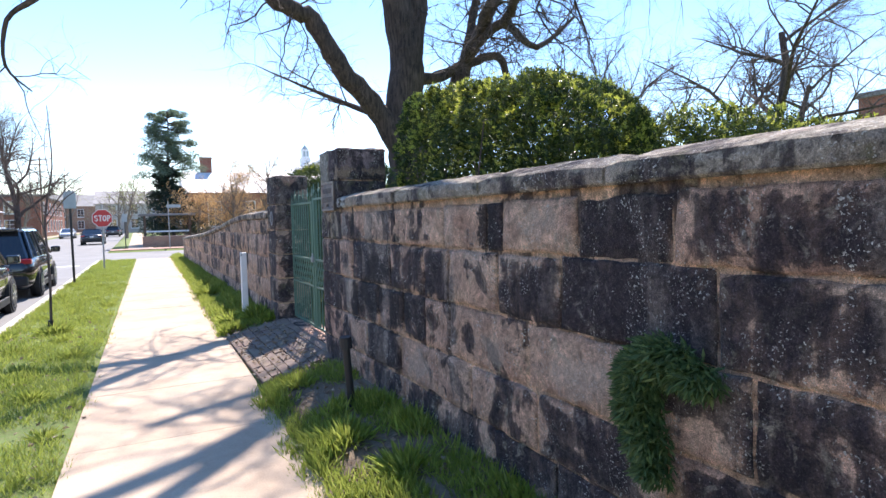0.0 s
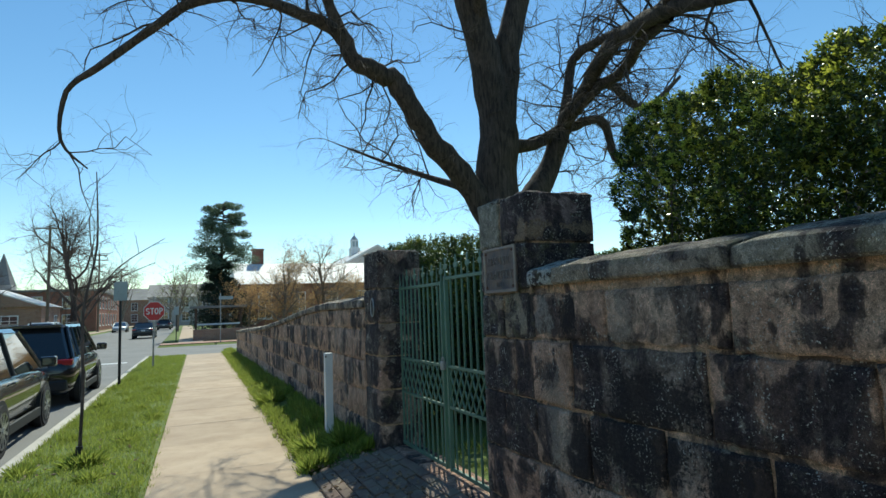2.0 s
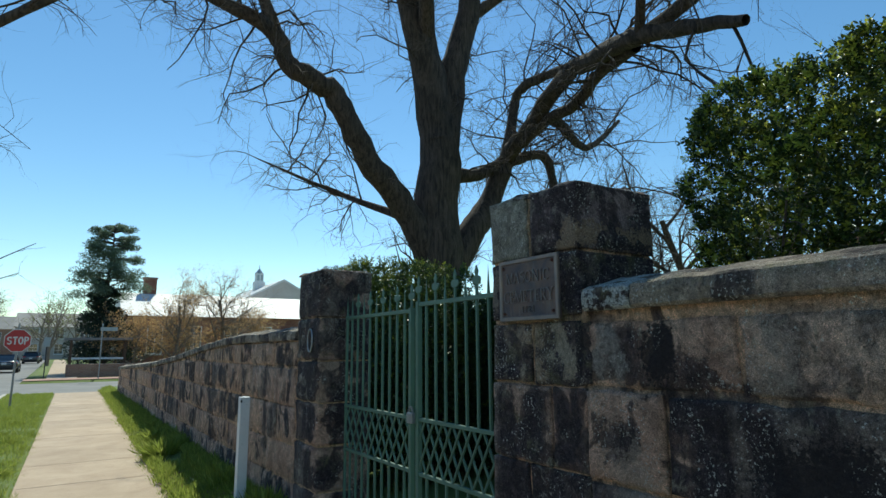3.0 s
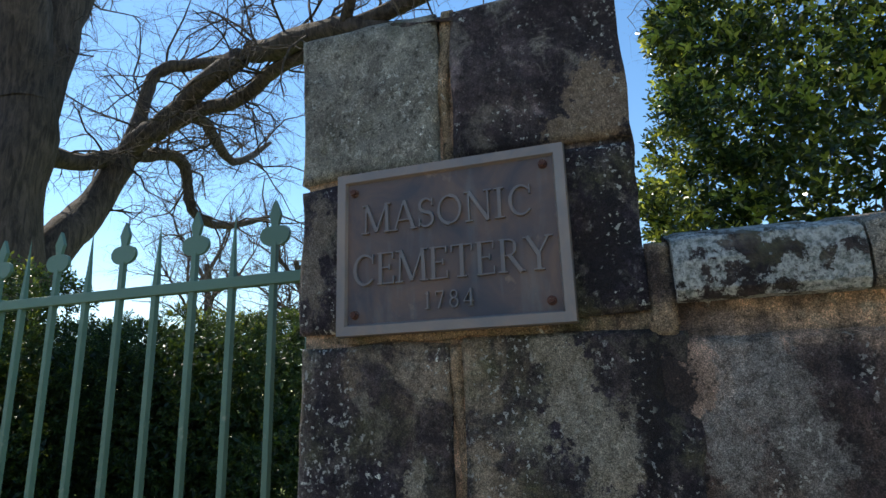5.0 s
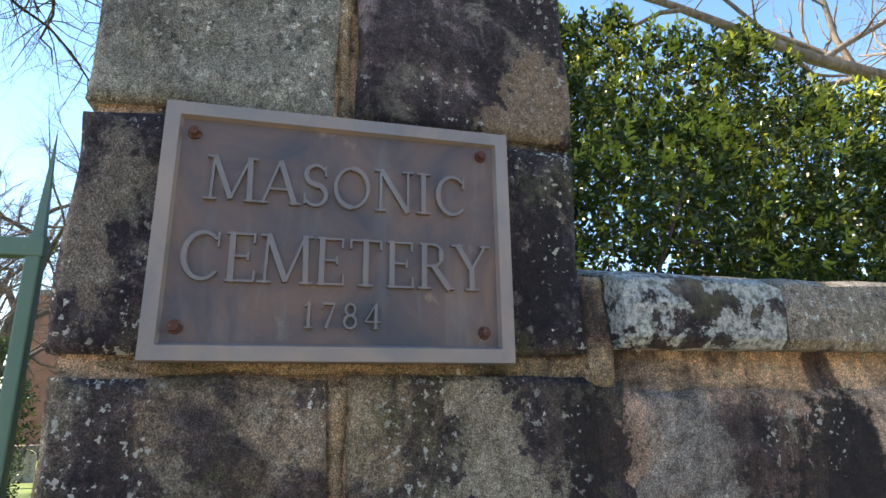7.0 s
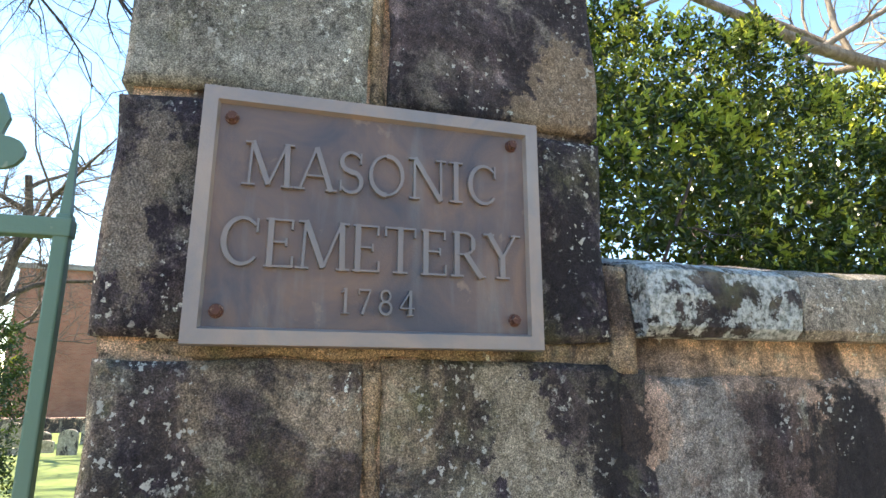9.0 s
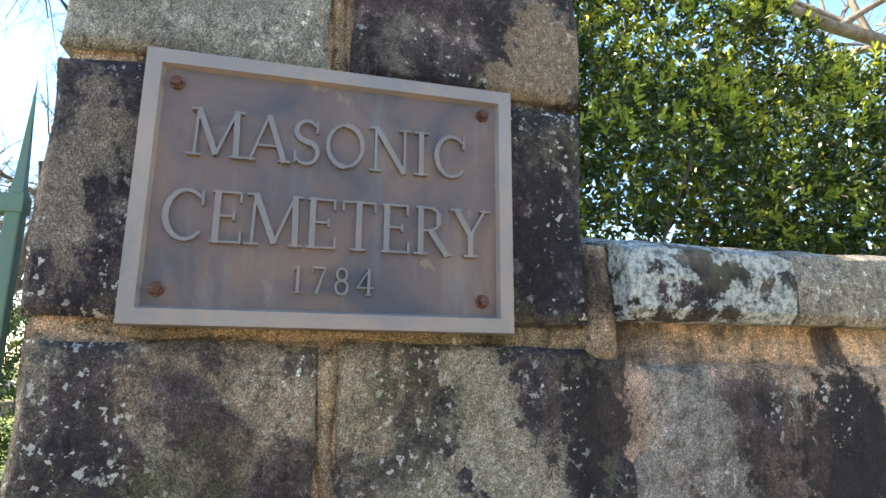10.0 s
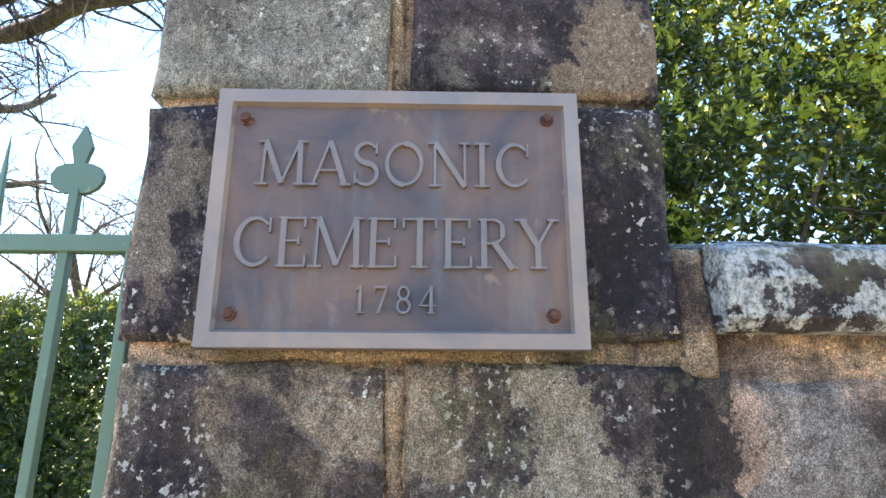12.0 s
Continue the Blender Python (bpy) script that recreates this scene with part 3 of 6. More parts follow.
def leaves_mesh(name, at, along, length, width, material, rng, fold=0.25, oval=False):
    """Leaves as folded lozenges: rows of places and directions."""
    n = len(at)
    along = along / (np.linalg.norm(along, axis=1)[:, None] + 1e-9)
    side = np.cross(along, rng.normal(size=(n, 3)))
    side /= np.linalg.norm(side, axis=1)[:, None] + 1e-9
    up = np.cross(side, along)
    ln = (length * rng.uniform(0.7, 1.25, n))[:, None]
    wd = (width * rng.uniform(0.8, 1.2, n))[:, None]
    a, c = at, at + along * ln
    mid = at + along * ln * 0.5
    l, r = mid + side * wd / 2 + up * wd * fold, mid - side * wd / 2 + up * wd * fold
    if oval:
        half = side * wd / 2 + up * wd * fold, -side * wd / 2 + up * wd * fold
        v = np.stack([a, at + along * ln * 0.32 + half[0] * 0.9, at + along * ln * 0.74 + half[0] * 0.85, c, at + along * ln * 0.74 + half[1] * 0.85, at + along * ln * 0.32 + half[1] * 0.9], 1).reshape(-1, 3)
        i = np.arange(n)[:, None] * 6
        return quads_mesh(name, v, np.concatenate([i + np.array([[0, 1, 2, 3]]), i + np.array([[0, 3, 4, 5]])], 0), material)
    v = np.stack([a, l, c, r], 1).reshape(-1, 3)
    i = np.arange(n)[:, None] * 4
    f = np.concatenate([i + np.array([[0, 1, 2]]), i + np.array([[0, 2, 3]])], 0)
    return quads_mesh(name, v, f, material)


def wander(rng, start, way, length, r0, r1, segs, bend=0.25, sag=0.0):
    """A crooked polyline with its radii."""
    p, d = np.array(start, float), np.array(way, float)
    d /= np.linalg.norm(d)
    pts = [p.copy()]
    for _ in range(segs):
        d = d + rng.normal(size=3) * bend + np.array([0, 0, sag])
        d /= np.linalg.norm(d)
        p = p + d * length / segs
        pts.append(p.copy())
    return np.array(pts), np.linspace(r0, r1, segs + 1)


def sprout(rng, out, pts, radii, level, counts, lengths, spread=0.9, sag=0.0, bend=0.22, start=0.15, thick=0.018):
    """Children along a branch, level after level."""
    if level >= len(counts):
        return
    for _ in range(counts[level]):
        s = start + (1 - start) * rng.rand()
        x = s * (len(pts) - 1)
        i = min(int(x), len(pts) - 2)
        p = pts[i] + (pts[i + 1] - pts[i]) * (x - i)
        t = pts[i + 1] - pts[i]
        t = t / (np.linalg.norm(t) + 1e-9)
        d = t * rng.uniform(0.25, 0.8) + rng.normal(size=3) * spread * 0.6 + np.array([0, 0, 0.15])
        r = min(radii[i] * 0.55, lengths[level] * thick + 0.002)
        k = max(3, 6 - level)
        cp, cr = wander(rng, p, d, lengths[level] * rng.uniform(0.55, 1.2), r, r * 0.3, k, bend, sag)
        out[min(level, len(out) - 1)].append((cp, cr, 5 if level == 0 else 4 if level == 1 else 3))
        sprout(rng, out, cp, cr, level + 1, counts, lengths, spread, sag, bend, 0.2, thick)


# ---- ground, road, pavement ----
def skew(x, y):
    """The pavement and kerb run one degree off the wall."""
    return x + 0.017 * max(-20.0, min(y, 26.0)) - 0.06


def ground_z(x, y):
    if 25.0 < y < 35.5 or (x < -3.75 and x > -12.2):
        return -0.24
    if x < -12.2:
        return -0.02
    if y > 35.5:
        return -0.03
    if x < -2.2:
        return -0.005
    if x < -0.72:
        return -0.06
    if x < 0.0:
        return 0.16 * (x + 0.72) / 0.72
    if x < 6:
        return 0.17
    return 0.17 - 1.05 * min(1.0, (x - 6) / 20)


def build_ground():
    xs = [-2500, -600, -150, -60, -30, -16, -12.3, -12.1, -8, -3.85, -3.7, -3.3, -2.9, -2.5, -2.22, -2.1, -1.4, -0.85, -0.74, -0.5, -0.25, -0.02, 0.2, 1.5, 3, 6, 10, 16, 26, 40, 80, 200, 700, 2500]
    ys = [-2500, -500, -100, -40, -20, -12, *[-8 + 0.5 * k for k in range(66)], 25.1, 30, 35.4, 35.7, 45, 60, 90, 150, 400, 1000, 2500]
    v, f = [], []
    for y in ys:
        for x in xs:
            n = noise.noise(Vector((x * 1.3, y * 1.3, 0))) * 0.012 if -4 < x < 6 else 0
            v.append((skew(x, y) if -4 < x < -0.3 else x, y, ground_z(x, y) + n))
    w = len(xs)
    for j in range(len(ys) - 1):
        for i in range(w - 1):
            a = j * w + i
            f.append((a, a + 1, a + w + 1, a + w))
    tagged(new("ground", mesh_from("ground", v, f, TURF, True)), "green spring turf with bare earthy patches", "ground", kind="structure")


def sheet(name, corners, z, material, label, category):
    v = [(x, y, z) for x, y in corners]
    ob = new(name, mesh_from(name, v, [tuple(range(len(v)))], material))
    return tagged(ob, label, category, kind="structure")


def build_roads():
    sheet("road", [(-12.1, -60), (-3.9, -60), (-3.35, 25), (-3.35, 35.5), (-3.9, 240), (-12.1, 240)], -0.13, ASPHALT, "worn sunlit grey asphalt street", "road")
    sheet("road_cross", [(-3.35, 25), (90, 25), (90, 35.5), (-3.35, 35.5)], -0.128, ASPHALT, "grey asphalt side street at the crossing", "road")
    sheet("road_cross_far", [(-90, 25), (-12.1, 25), (-12.1, 35.5), (-90, 35.5)], -0.128, ASPHALT, "grey asphalt side street across the road", "road")
    stop_line = tagged(new("road_marking", mesh_from("road_marking", [(-8, 23.6, -0.124), (-4, 23.6, -0.124), (-4, 24.0, -0.124), (-8, 24.0, -0.124)], [(0, 1, 2, 3)], WHITE_PAINT)), "worn white stop line painted on the asphalt", "road marking", kind="structure")
    far = sheet("pavement_far", [(-3.3, 36), (40, 36), (40, 38.2), (-3.3, 38.2)], 0.012, BRICK_PATH, "red brick pavement beyond the crossing", "pavement")
    sheet("pavement_far_side", [(-14.2, -60), (-12.4, -60), (-12.4, 240), (-14.2, 240)], 0.02, CONCRETE, "pale concrete pavement across the street", "pavement")
    sheet("pavement_ahead", [(-2.3, 38.2), (-0.8, 38.2), (-0.9, 120), (-2.4, 120)], 0.015, CONCRETE, "sunlit concrete pavement running on ahead", "pavement")


def build_kerb(x, y0, y1, name):
    rng = np.random.RandomState(5)
    kerb = tagged(new(name), "pale weathered concrete kerb", "kerb", kind="structure")
    y = y0
    while y < y1:
        ln = 3.0
        bm = box(-0.08, 0.08, 0, ln - 0.012, -0.25, 0.012, 0.018)
        ob = part("kerb_stone", bm, KERB, kerb)
        ob.location = (skew(x, y + ln / 2), y, 0)
        ob.rotation_euler = (0, 0, -math.atan(0.017) if y < 26 else 0)
        y += ln


def build_pavement():
    path = tagged(new("pavement"), "tan concrete pavement slabs with worn joints", "pavement", kind="structure")
    rng = np.random.RandomState(8)
    y = -17.5
    for k in range(28):
        ln = 1.5
        bm = bmesh.new()
        add_box(bm, -0.735, 0.735, 0.0015, ln - 0.0015, -0.10, 0.0)
        bmesh.ops.bevel(bm, geom=bm.edges[:], offset=0.004, segments=1, affect="EDGES")
        ob = part("paving_slab", bm, CONCRETE, path)
        ob.location = (skew(-1.43, y + 0.75), y, 0.004 + rng.uniform(-0.002, 0.002))
        ob.rotation_euler = (radians(rng.uniform(-0.06, 0.06)), 0, -math.atan(0.017))
        y += ln


# ---- stone walls ----
COURSES = (-0.05, 0.40, 0.71, 1.05, 1.395, 1.665)


def wall_top(y):
    return float(np.interp(y, (3, 5.6, 7.1, 9.4, 12.8, 20.6, 22), (1.76, 1.75, 1.67, 1.50, 1.31, 1.05, 1.02)))


# near wall, course by course from the ground: ends of the stones along y, and how blackened each one is
NEAR_STONES = [
    ((-0.315, -1.1, -1.75, -2.3, -3.0, -3.55, -4.3, -4.9, -5.6), (0.5, 0.62, 0.66, 0.62, 0.68, 0.66, 0.7, 0.68)),
    ((-0.315, -1.0, -1.7, -2.3, -2.75, -3.4, -4.2, -4.7, -5.5), (0.5, 0.7, 0.22, 0.5, 0.5, 0.52, 0.62, 0.7)),
    ((-0.315, -0.8, -1.3, -1.78, -2.15, -2.5, -3.31, -4.04, -4.55, -5.3), (0.6, 0.8, 0.62, 0.85, 0.45, 0.55, 0.32, 0.74, 0.72)),
    ((-0.315, -0.68, -1.54, -2.15, -2.5, -3.06, -3.59, -4.415, -5.3), (0.45, 0.8, 0.6, 0.85, 0.42, 0.5, 0.74, 0.72)),
    ((-0.302, -0.97, -1.67, -2.45, -2.96, -3.12, -3.71, -4.23, -5.15), (0.52, 0.62, 0.5, 0.52, 0.76, 0.2, 0.8, 0.5)),
]


def lay_near_courses(wall):
    """The stones nearest the walk, where they lie in the old wall."""
    rng = np.random.RandomState(28)
    for c, (ends, dark) in enumerate(NEAR_STONES):
        for k, d in enumerate(dark):
            g = rng.uniform(0.005, 0.012)
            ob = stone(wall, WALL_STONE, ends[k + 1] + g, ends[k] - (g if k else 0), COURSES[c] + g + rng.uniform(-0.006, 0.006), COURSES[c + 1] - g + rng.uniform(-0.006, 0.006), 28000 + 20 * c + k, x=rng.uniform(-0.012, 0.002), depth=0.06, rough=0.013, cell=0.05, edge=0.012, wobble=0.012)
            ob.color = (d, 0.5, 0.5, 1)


def lay_courses(wall, y0, y1, seed, top=None, material=None):
    rng = np.random.RandomState(seed)
    n = 0
    for c in range(len(COURSES) - 1):
        y = y0 - (0 if c % 2 else rng.uniform(0.1, 0.3))
        while y < y1 - 0.02:
            ln = rng.uniform(0.38, 0.92)
            if y1 - (y + ln) < 0.3:
                ln = y1 - y
            a, e = max(y, y0), min(y + ln, y1)
            z0, z1 = COURSES[c] + rng.uniform(-0.01, 0.01), COURSES[c + 1] + rng.uniform(-0.012, 0.012)
            if top:
                z1 = min(z1, top((a + e) / 2) - 0.12)
            if z1 - z0 > 0.06 and e - a > 0.08:
                g = rng.uniform(0.006, 0.015)
                near = -7 < a < 4
                dark = rng.choice((0.36, 0.44, 0.5, 0.6))
                ob = stone(wall, material or WALL_STONE, a + g, e - g, z0 + g, z1 - g, seed * 1000 + n, x=rng.uniform(-0.010, 0.003), depth=0.06, rough=0.011 if near else 0.006, cell=0.09 if near else 0.2, edge=0.011, wobble=0.010)
                ob.color = (dark, 0.5, 0.5, 1)
            n += 1
            y += ln


def coping_mesh(length, seed, drop=0.0, step=0.09, material=None):
    rng = np.random.RandomState(seed)
    prof = [(0.44, 0.0), (0.45, 0.07), (0.42, 0.10), (0.30, 0.135), (0.18, 0.145), (0.06, 0.112), (-0.012, 0.097), (-0.031, 0.086), (-0.037, 0.055), (-0.034, 0.012), (-0.022, 0.0)]
    n = max(3, int(length / step))
    v, f, m = [], [], len(prof)
    for k in range(n + 1):
        y = length * k / n
        e = min(0.012, step * 0.2) if k in (0, n) else 0
        for i, (x, z) in enumerate(prof):
            q = Vector((x * 5 + seed, y * 5, z * 5))
            j = noise.fractal(q, 0.9, 2.0, 3) * 0.009
            v.append((x + (e if x < 0.2 else -e) + j, y, z - drop * y + (j * 0.8 - e if z > 0.02 else 0)))
    for k in range(n):
        for i in range(m):
            a, c = k * m + i, k * m + (i + 1) % m
            f.append((a, c, c + m, a + m))
    f.append(tuple(range(m - 1, -1, -1)))
    f.append(tuple(n * m + i for i in range(m)))
    return mesh_from("coping", v, f, material or COPING, False)


def wall_core(name, pts, x0, x1, label):
    """A wall body from its side outline in y, z."""
    n = len(pts)
    v = [(x0, y, z) for y, z in pts] + [(x1, y, z) for y, z in pts]
    f = [tuple(range(n)), tuple(range(2 * n - 1, n - 1, -1))] + [(i, i + n, (i + 1) % n + n, (i + 1) % n) for i in range(n)]
    me = mesh_from(name, v, f, MORTAR)
    bm = bmesh.new()
    bm.from_mesh(me)
    bmesh.ops.recalc_face_normals(bm, faces=bm.faces)
    bm.to_mesh(me)
    bm.free()
    return tagged(new(name, me), label, "wall", kind="structure")


def build_walls():
    near = wall_core("wall_near", [(-14, -0.3), (-0.31, -0.3), (-0.31, 1.712), (-14, 1.712)], 0.013, 0.40, "old sandstone wall blackened by weathering, with stone coping")
    lay_near_courses(near)
    lay_courses(near, -14.0, -5.62, 21)
    y, k = -0.335, 0
    rng = np.random.RandomState(3)
    while y > -13.6:
        ln = rng.uniform(0.85, 1.35) if k else 0.24
        ob = part("coping_stone", coping_mesh(ln - (0.012 if k > 1 else 0.005), 40 + k, 0.0, 0.02 if k < 2 else 0.09, COPING_LICHEN if k < 1 else COPING), None, near, "lichened coping stone")
        ob.location = (0, y - ln, 1.702)
        y -= ln
        k += 1
    far_pts = [(3.14, -0.3), (21.3, -0.3)] + [(y, wall_top(y) - 0.1) for y in (21.3, 20.6, 16, 12.8, 11, 9.4, 8.2, 7.1, 6.3, 5.6, 3.14)]
    far = wall_core("wall_far", far_pts, 0.012, 0.40, "long sandstone wall whose top steps down towards the corner")
    lay_courses(far, 3.15, 21.3, 22, wall_top)
    y, k = 3.16, 0
    while y < 21.1:
        ln = min(rng.uniform(0.9, 1.4), 21.35 - y)
        ob = part("coping_stone", coping_mesh(ln - 0.01, 90 + k, (wall_top(y) - wall_top(y + ln)) / ln, 0.2), None, far, "lichened coping stone")
        ob.location = (0, y, wall_top(y) - 0.125)
        y += ln
        k += 1
    ret = wall_core("wall_corner", [(20.9, -0.3), (21.3, -0.3), (21.3, 0.9), (20.9, 0.9)], 0.41, 16, "low sandstone wall turning the corner")
    for k in range(13):
        ob = part("coping_stone", coping_mesh(1.19, 140 + k, 0.0, 0.3), None, ret)
        ob.location, ob.rotation_euler = (0.4 + 1.2 * k + 1.2, 20.87, 0.9), (0, 0, radians(90))


def build_pier_sign():
    pier = tagged(wall_core("gate_pier", [(-0.290, -0.3), (0.279, -0.3), (0.279, 2.24), (-0.290, 2.24)], 0.014, 0.475, ""), "weathered sandstone gate pier blotched black, grey and tan", "gate pier", "gate piers", "structure")
    rows = [
        (PIER_GREY, 0.014, 0.291, 1.972, 2.275, 301, -0.004),
        (PIER_PURPLE, -0.303, -0.012, 1.976, 2.27, 302, -0.002),
        (PIER_BLACK, -0.303, 0.288, 1.690, 1.962, 304, -0.002),
        (PIER_BLACK, 0.010, 0.280, 1.405, 1.668, 305, -0.004),
        (PIER_BLACK, -0.312, -0.014, 1.40, 1.670, 306, -0.001),
        (SANDSTONE_DARK, -0.10, 0.30, 1.06, 1.392, 308, 0.0),
        (SANDSTONE, -0.31, -0.11, 1.06, 1.392, 309, 0.0),
        (SANDSTONE, 0.05, 0.302, 0.715, 1.05, 310, 0.0),
        (SANDSTONE_DARK, -0.31, 0.04, 0.715, 1.05, 311, 0.0),
        (SANDSTONE, -0.31, 0.305, 0.405, 0.705, 312, 0.0),
        (SANDSTONE_DARK, -0.315, 0.31, -0.05, 0.395, 313, 0.0),
    ]
    for m, y0, y1, z0, z1, s, x in rows:
        stone(pier, m, y0, y1, z0, z1, s, x, 0.49, 0.010, cell=0.03, edge=0.009, wobble=0.007)
    stone(pier, PIER_BLACK, 0.112, 0.485, 1.974, 2.160, 331, -0.302, 0.1, 0.014, "y", 0.04, 0.012, 0.008)
    cap = rough_block(0.50, 0.585, 0.03, 330, 0.022, 0.05, 0.03, 0.02)
    ob = part("cap_stone", mesh_from("cap_stone", *cap, SANDSTONE_DARK, True), None, pier, "mossy uneven pier cap")
    ob.rotation_euler, ob.location = (0, radians(90), 0), (0.25, 0, 2.283)
    ob.rotation_euler = (radians(90), radians(90), 0)
    # mortar squeezed out under the plaque and beside the coping
    for y0, y1, z0, z1, s in ((-0.245, 0.285, 1.666, 1.692, 340), (-0.340, -0.300, 1.66, 1.80, 341), (-0.012, 0.014, 1.972, 2.272, 342), (-0.016, 0.006, 1.402, 1.664, 343), (-0.305, -0.215, 1.655, 1.700, 344)):
        stone(pier, MORTAR_OLD, y0, y1, z0, z1, s, 0.005, 0.03, 0.018, cell=0.016, edge=0.007, wobble=0.014, label="crumbling sandy mortar")
    stone(pier, PIER_BLACK, -0.350, -0.280, 1.41, 1.664, 345, 0.000, 0.03, 0.016, cell=0.02, edge=0.006, wobble=0.016)


def build_pier_far():
    pier = tagged(wall_core("gate_pier", [(2.64, -0.3), (3.13, -0.3), (3.13, 2.2), (2.64, 2.2)], 0.018, 0.46, ""), "dark weathered sandstone gate pier with an iron oval", "gate pier", "gate piers", "structure")
    zs = (-0.05, 0.42, 0.78, 1.12, 1.46, 1.82, 2.225)
    for k in range(6):
        stone(pier, SANDSTONE_DARK if k > 3 or k % 2 else SANDSTONE, 2.625, 3.145, zs[k] + 0.006, zs[k + 1] - 0.006, 360 + k, 0.0, 0.475, 0.012, cell=0.06, edge=0.018, wobble=0.014)
    cap = rough_block(0.52, 0.47, 0.03, 370, 0.018, 0.06, 0.03, 0.015)
    ob = part("cap_stone", mesh_from("cap_stone", *cap, SANDSTONE_DARK, True), None, pier)
    ob.rotation_euler, ob.location = (0, radians(90), 0), (0.235, 2.885, 2.235)


def build_earth_strip():
    xs, ys = [-0.74, -0.55, -0.35, -0.15, 0.01], [-7 + 0.25 * k for k in range(29)]
    v, f = [], []
    for y in ys:
        for x in xs:
            v.append((skew(x, y) if x < -0.3 else x, y, ground_z(x, y) + 0.016 + 0.012 * noise.noise(Vector((x * 4, y * 4, 3)))))
    for j in range(len(ys) - 1):
        for i in range(len(xs) - 1):
            a = j * len(xs) + i
            f.append((a, a + 1, a + len(xs) + 1, a + len(xs)))
    tagged(new("earth_strip", mesh_from("earth_strip", v, f, SOIL, True)), "bare brown earth at the foot of the wall", "ground", kind="structure")


build_ground()
build_earth_strip()
build_roads()
build_pavement()
build_kerb(-3.70, -20, 24, "kerb")
build_walls()
build_pier_sign()
build_pier_far()


# ---- bronze plaque ----
GLYPHS = {}


def arc(cx, cy, rx, ry, a0, a1, n=14):
    return [(cx + rx * math.cos(radians(a0 + (a1 - a0) * k / n)), cy + ry * math.sin(radians(a0 + (a1 - a0) * k / n))) for k in range(n + 1)]


def glyph(ch, width, *strokes):
    """A letter one unit high: strokes of (points, start width, end width)."""
    GLYPHS[ch] = (width, strokes)


T, S, F = 0.135, 0.062, 0.05


def serif(x, y, w=0.26):
    return ([(x - w / 2, y), (x + w / 2, y)], F, F)


glyph("M", 1.05, ([(0.13, 0), (0.16, 1)], S, S), ([(0.16, 1), (0.53, 0.05)], T, T), ([(0.53, 0.05), (0.88, 1)], S, S), ([(0.88, 1), (0.91, 0)], T, T), serif(0.12, 0.03), serif(0.92, 0.03), serif(0.10, 0.97, 0.16), serif(0.95, 0.97, 0.16))
glyph("A", 0.86, ([(0.10, 0), (0.43, 1)], S, S), ([(0.43, 1), (0.77, 0)], T, T), ([(0.23, 0.34), (0.62, 0.34)], F, F), serif(0.10, 0.03, 0.22), serif(0.77, 0.03, 0.24))
glyph("S", 0.62, (arc(0.31, 0.74, 0.21, 0.22, 30, 250, 16), S, T), (arc(0.31, 0.27, 0.23, 0.24, 90, -150, 16), T, S), ([(0.22, 0.545), (0.38, 0.475)], T, T), ([(0.52, 0.70), (0.52, 0.96)], F, F), ([(0.09, 0.05), (0.09, 0.30)], F, F))
glyph("O", 0.92, (arc(0.46, 0.5, 0.36, 0.46, 90, 270, 16), S, T), (arc(0.46, 0.5, 0.36, 0.46, 270, 450, 16), S, T))
glyph("N", 0.92, ([(0.16, 0), (0.16, 1)], S, S), ([(0.16, 1), (0.78, 0)], T, T), ([(0.78, 0), (0.78, 1)], S, S), serif(0.16, 0.03, 0.24), serif(0.78, 0.97, 0.24), serif(0.10, 0.97, 0.16))
glyph("I", 0.40, ([(0.2, 0), (0.2, 1)], T, T), serif(0.2, 0.03, 0.32), serif(0.2, 0.97, 0.32))
glyph("C", 0.82, (arc(0.46, 0.5, 0.34, 0.46, 45, 180, 14), S, T), (arc(0.46, 0.5, 0.34, 0.46, 180, 318, 14), T, S), ([(0.73, 0.68), (0.73, 0.97)], F, F))
glyph("E", 0.70, ([(0.18, 0), (0.18, 1)], T, T), ([(0.08, 0.97), (0.60, 0.97)], F, F), ([(0.08, 0.03), (0.62, 0.03)], F, F), ([(0.18, 0.52), (0.48, 0.52)], F, F), ([(0.59, 0.98), (0.59, 0.78)], F, F), ([(0.61, 0.02), (0.61, 0.24)], F, F), ([(0.48, 0.60), (0.48, 0.44)], F, F))
glyph("T", 0.76, ([(0.38, 0), (0.38, 1)], T, T), ([(0.06, 0.97), (0.70, 0.97)], F, F), ([(0.07, 0.98), (0.07, 0.78)], F, F), ([(0.69, 0.98), (0.69, 0.78)], F, F), serif(0.38, 0.03, 0.30))
glyph("R", 0.82, ([(0.18, 0), (0.18, 1)], T, T), ([(0.08, 0.97), (0.36, 0.97)], F, F), (arc(0.36, 0.74, 0.21, 0.23, 90, -90, 14), S, S), ([(0.54, 0.86), (0.54, 0.62)], T * 0.8, T * 0.8), ([(0.18, 0.50), (0.38, 0.50)], F, F), ([(0.38, 0.5), (0.72, 0.0)], T, T), serif(0.18, 0.03, 0.28), serif(0.74, 0.03, 0.16))
glyph("Y", 0.82, ([(0.10, 1), (0.41, 0.46)], T, T), ([(0.72, 1), (0.41, 0.46)], S, S), ([(0.41, 0.5), (0.41, 0)], T, T), serif(0.10, 0.97, 0.24), serif(0.72, 0.97, 0.22), serif(0.41, 0.03, 0.30))
glyph("1", 0.48, ([(0.25, 0), (0.25, 1)], T, T), ([(0.10, 0.82), (0.25, 0.98)], S, S), serif(0.25, 0.03, 0.32))
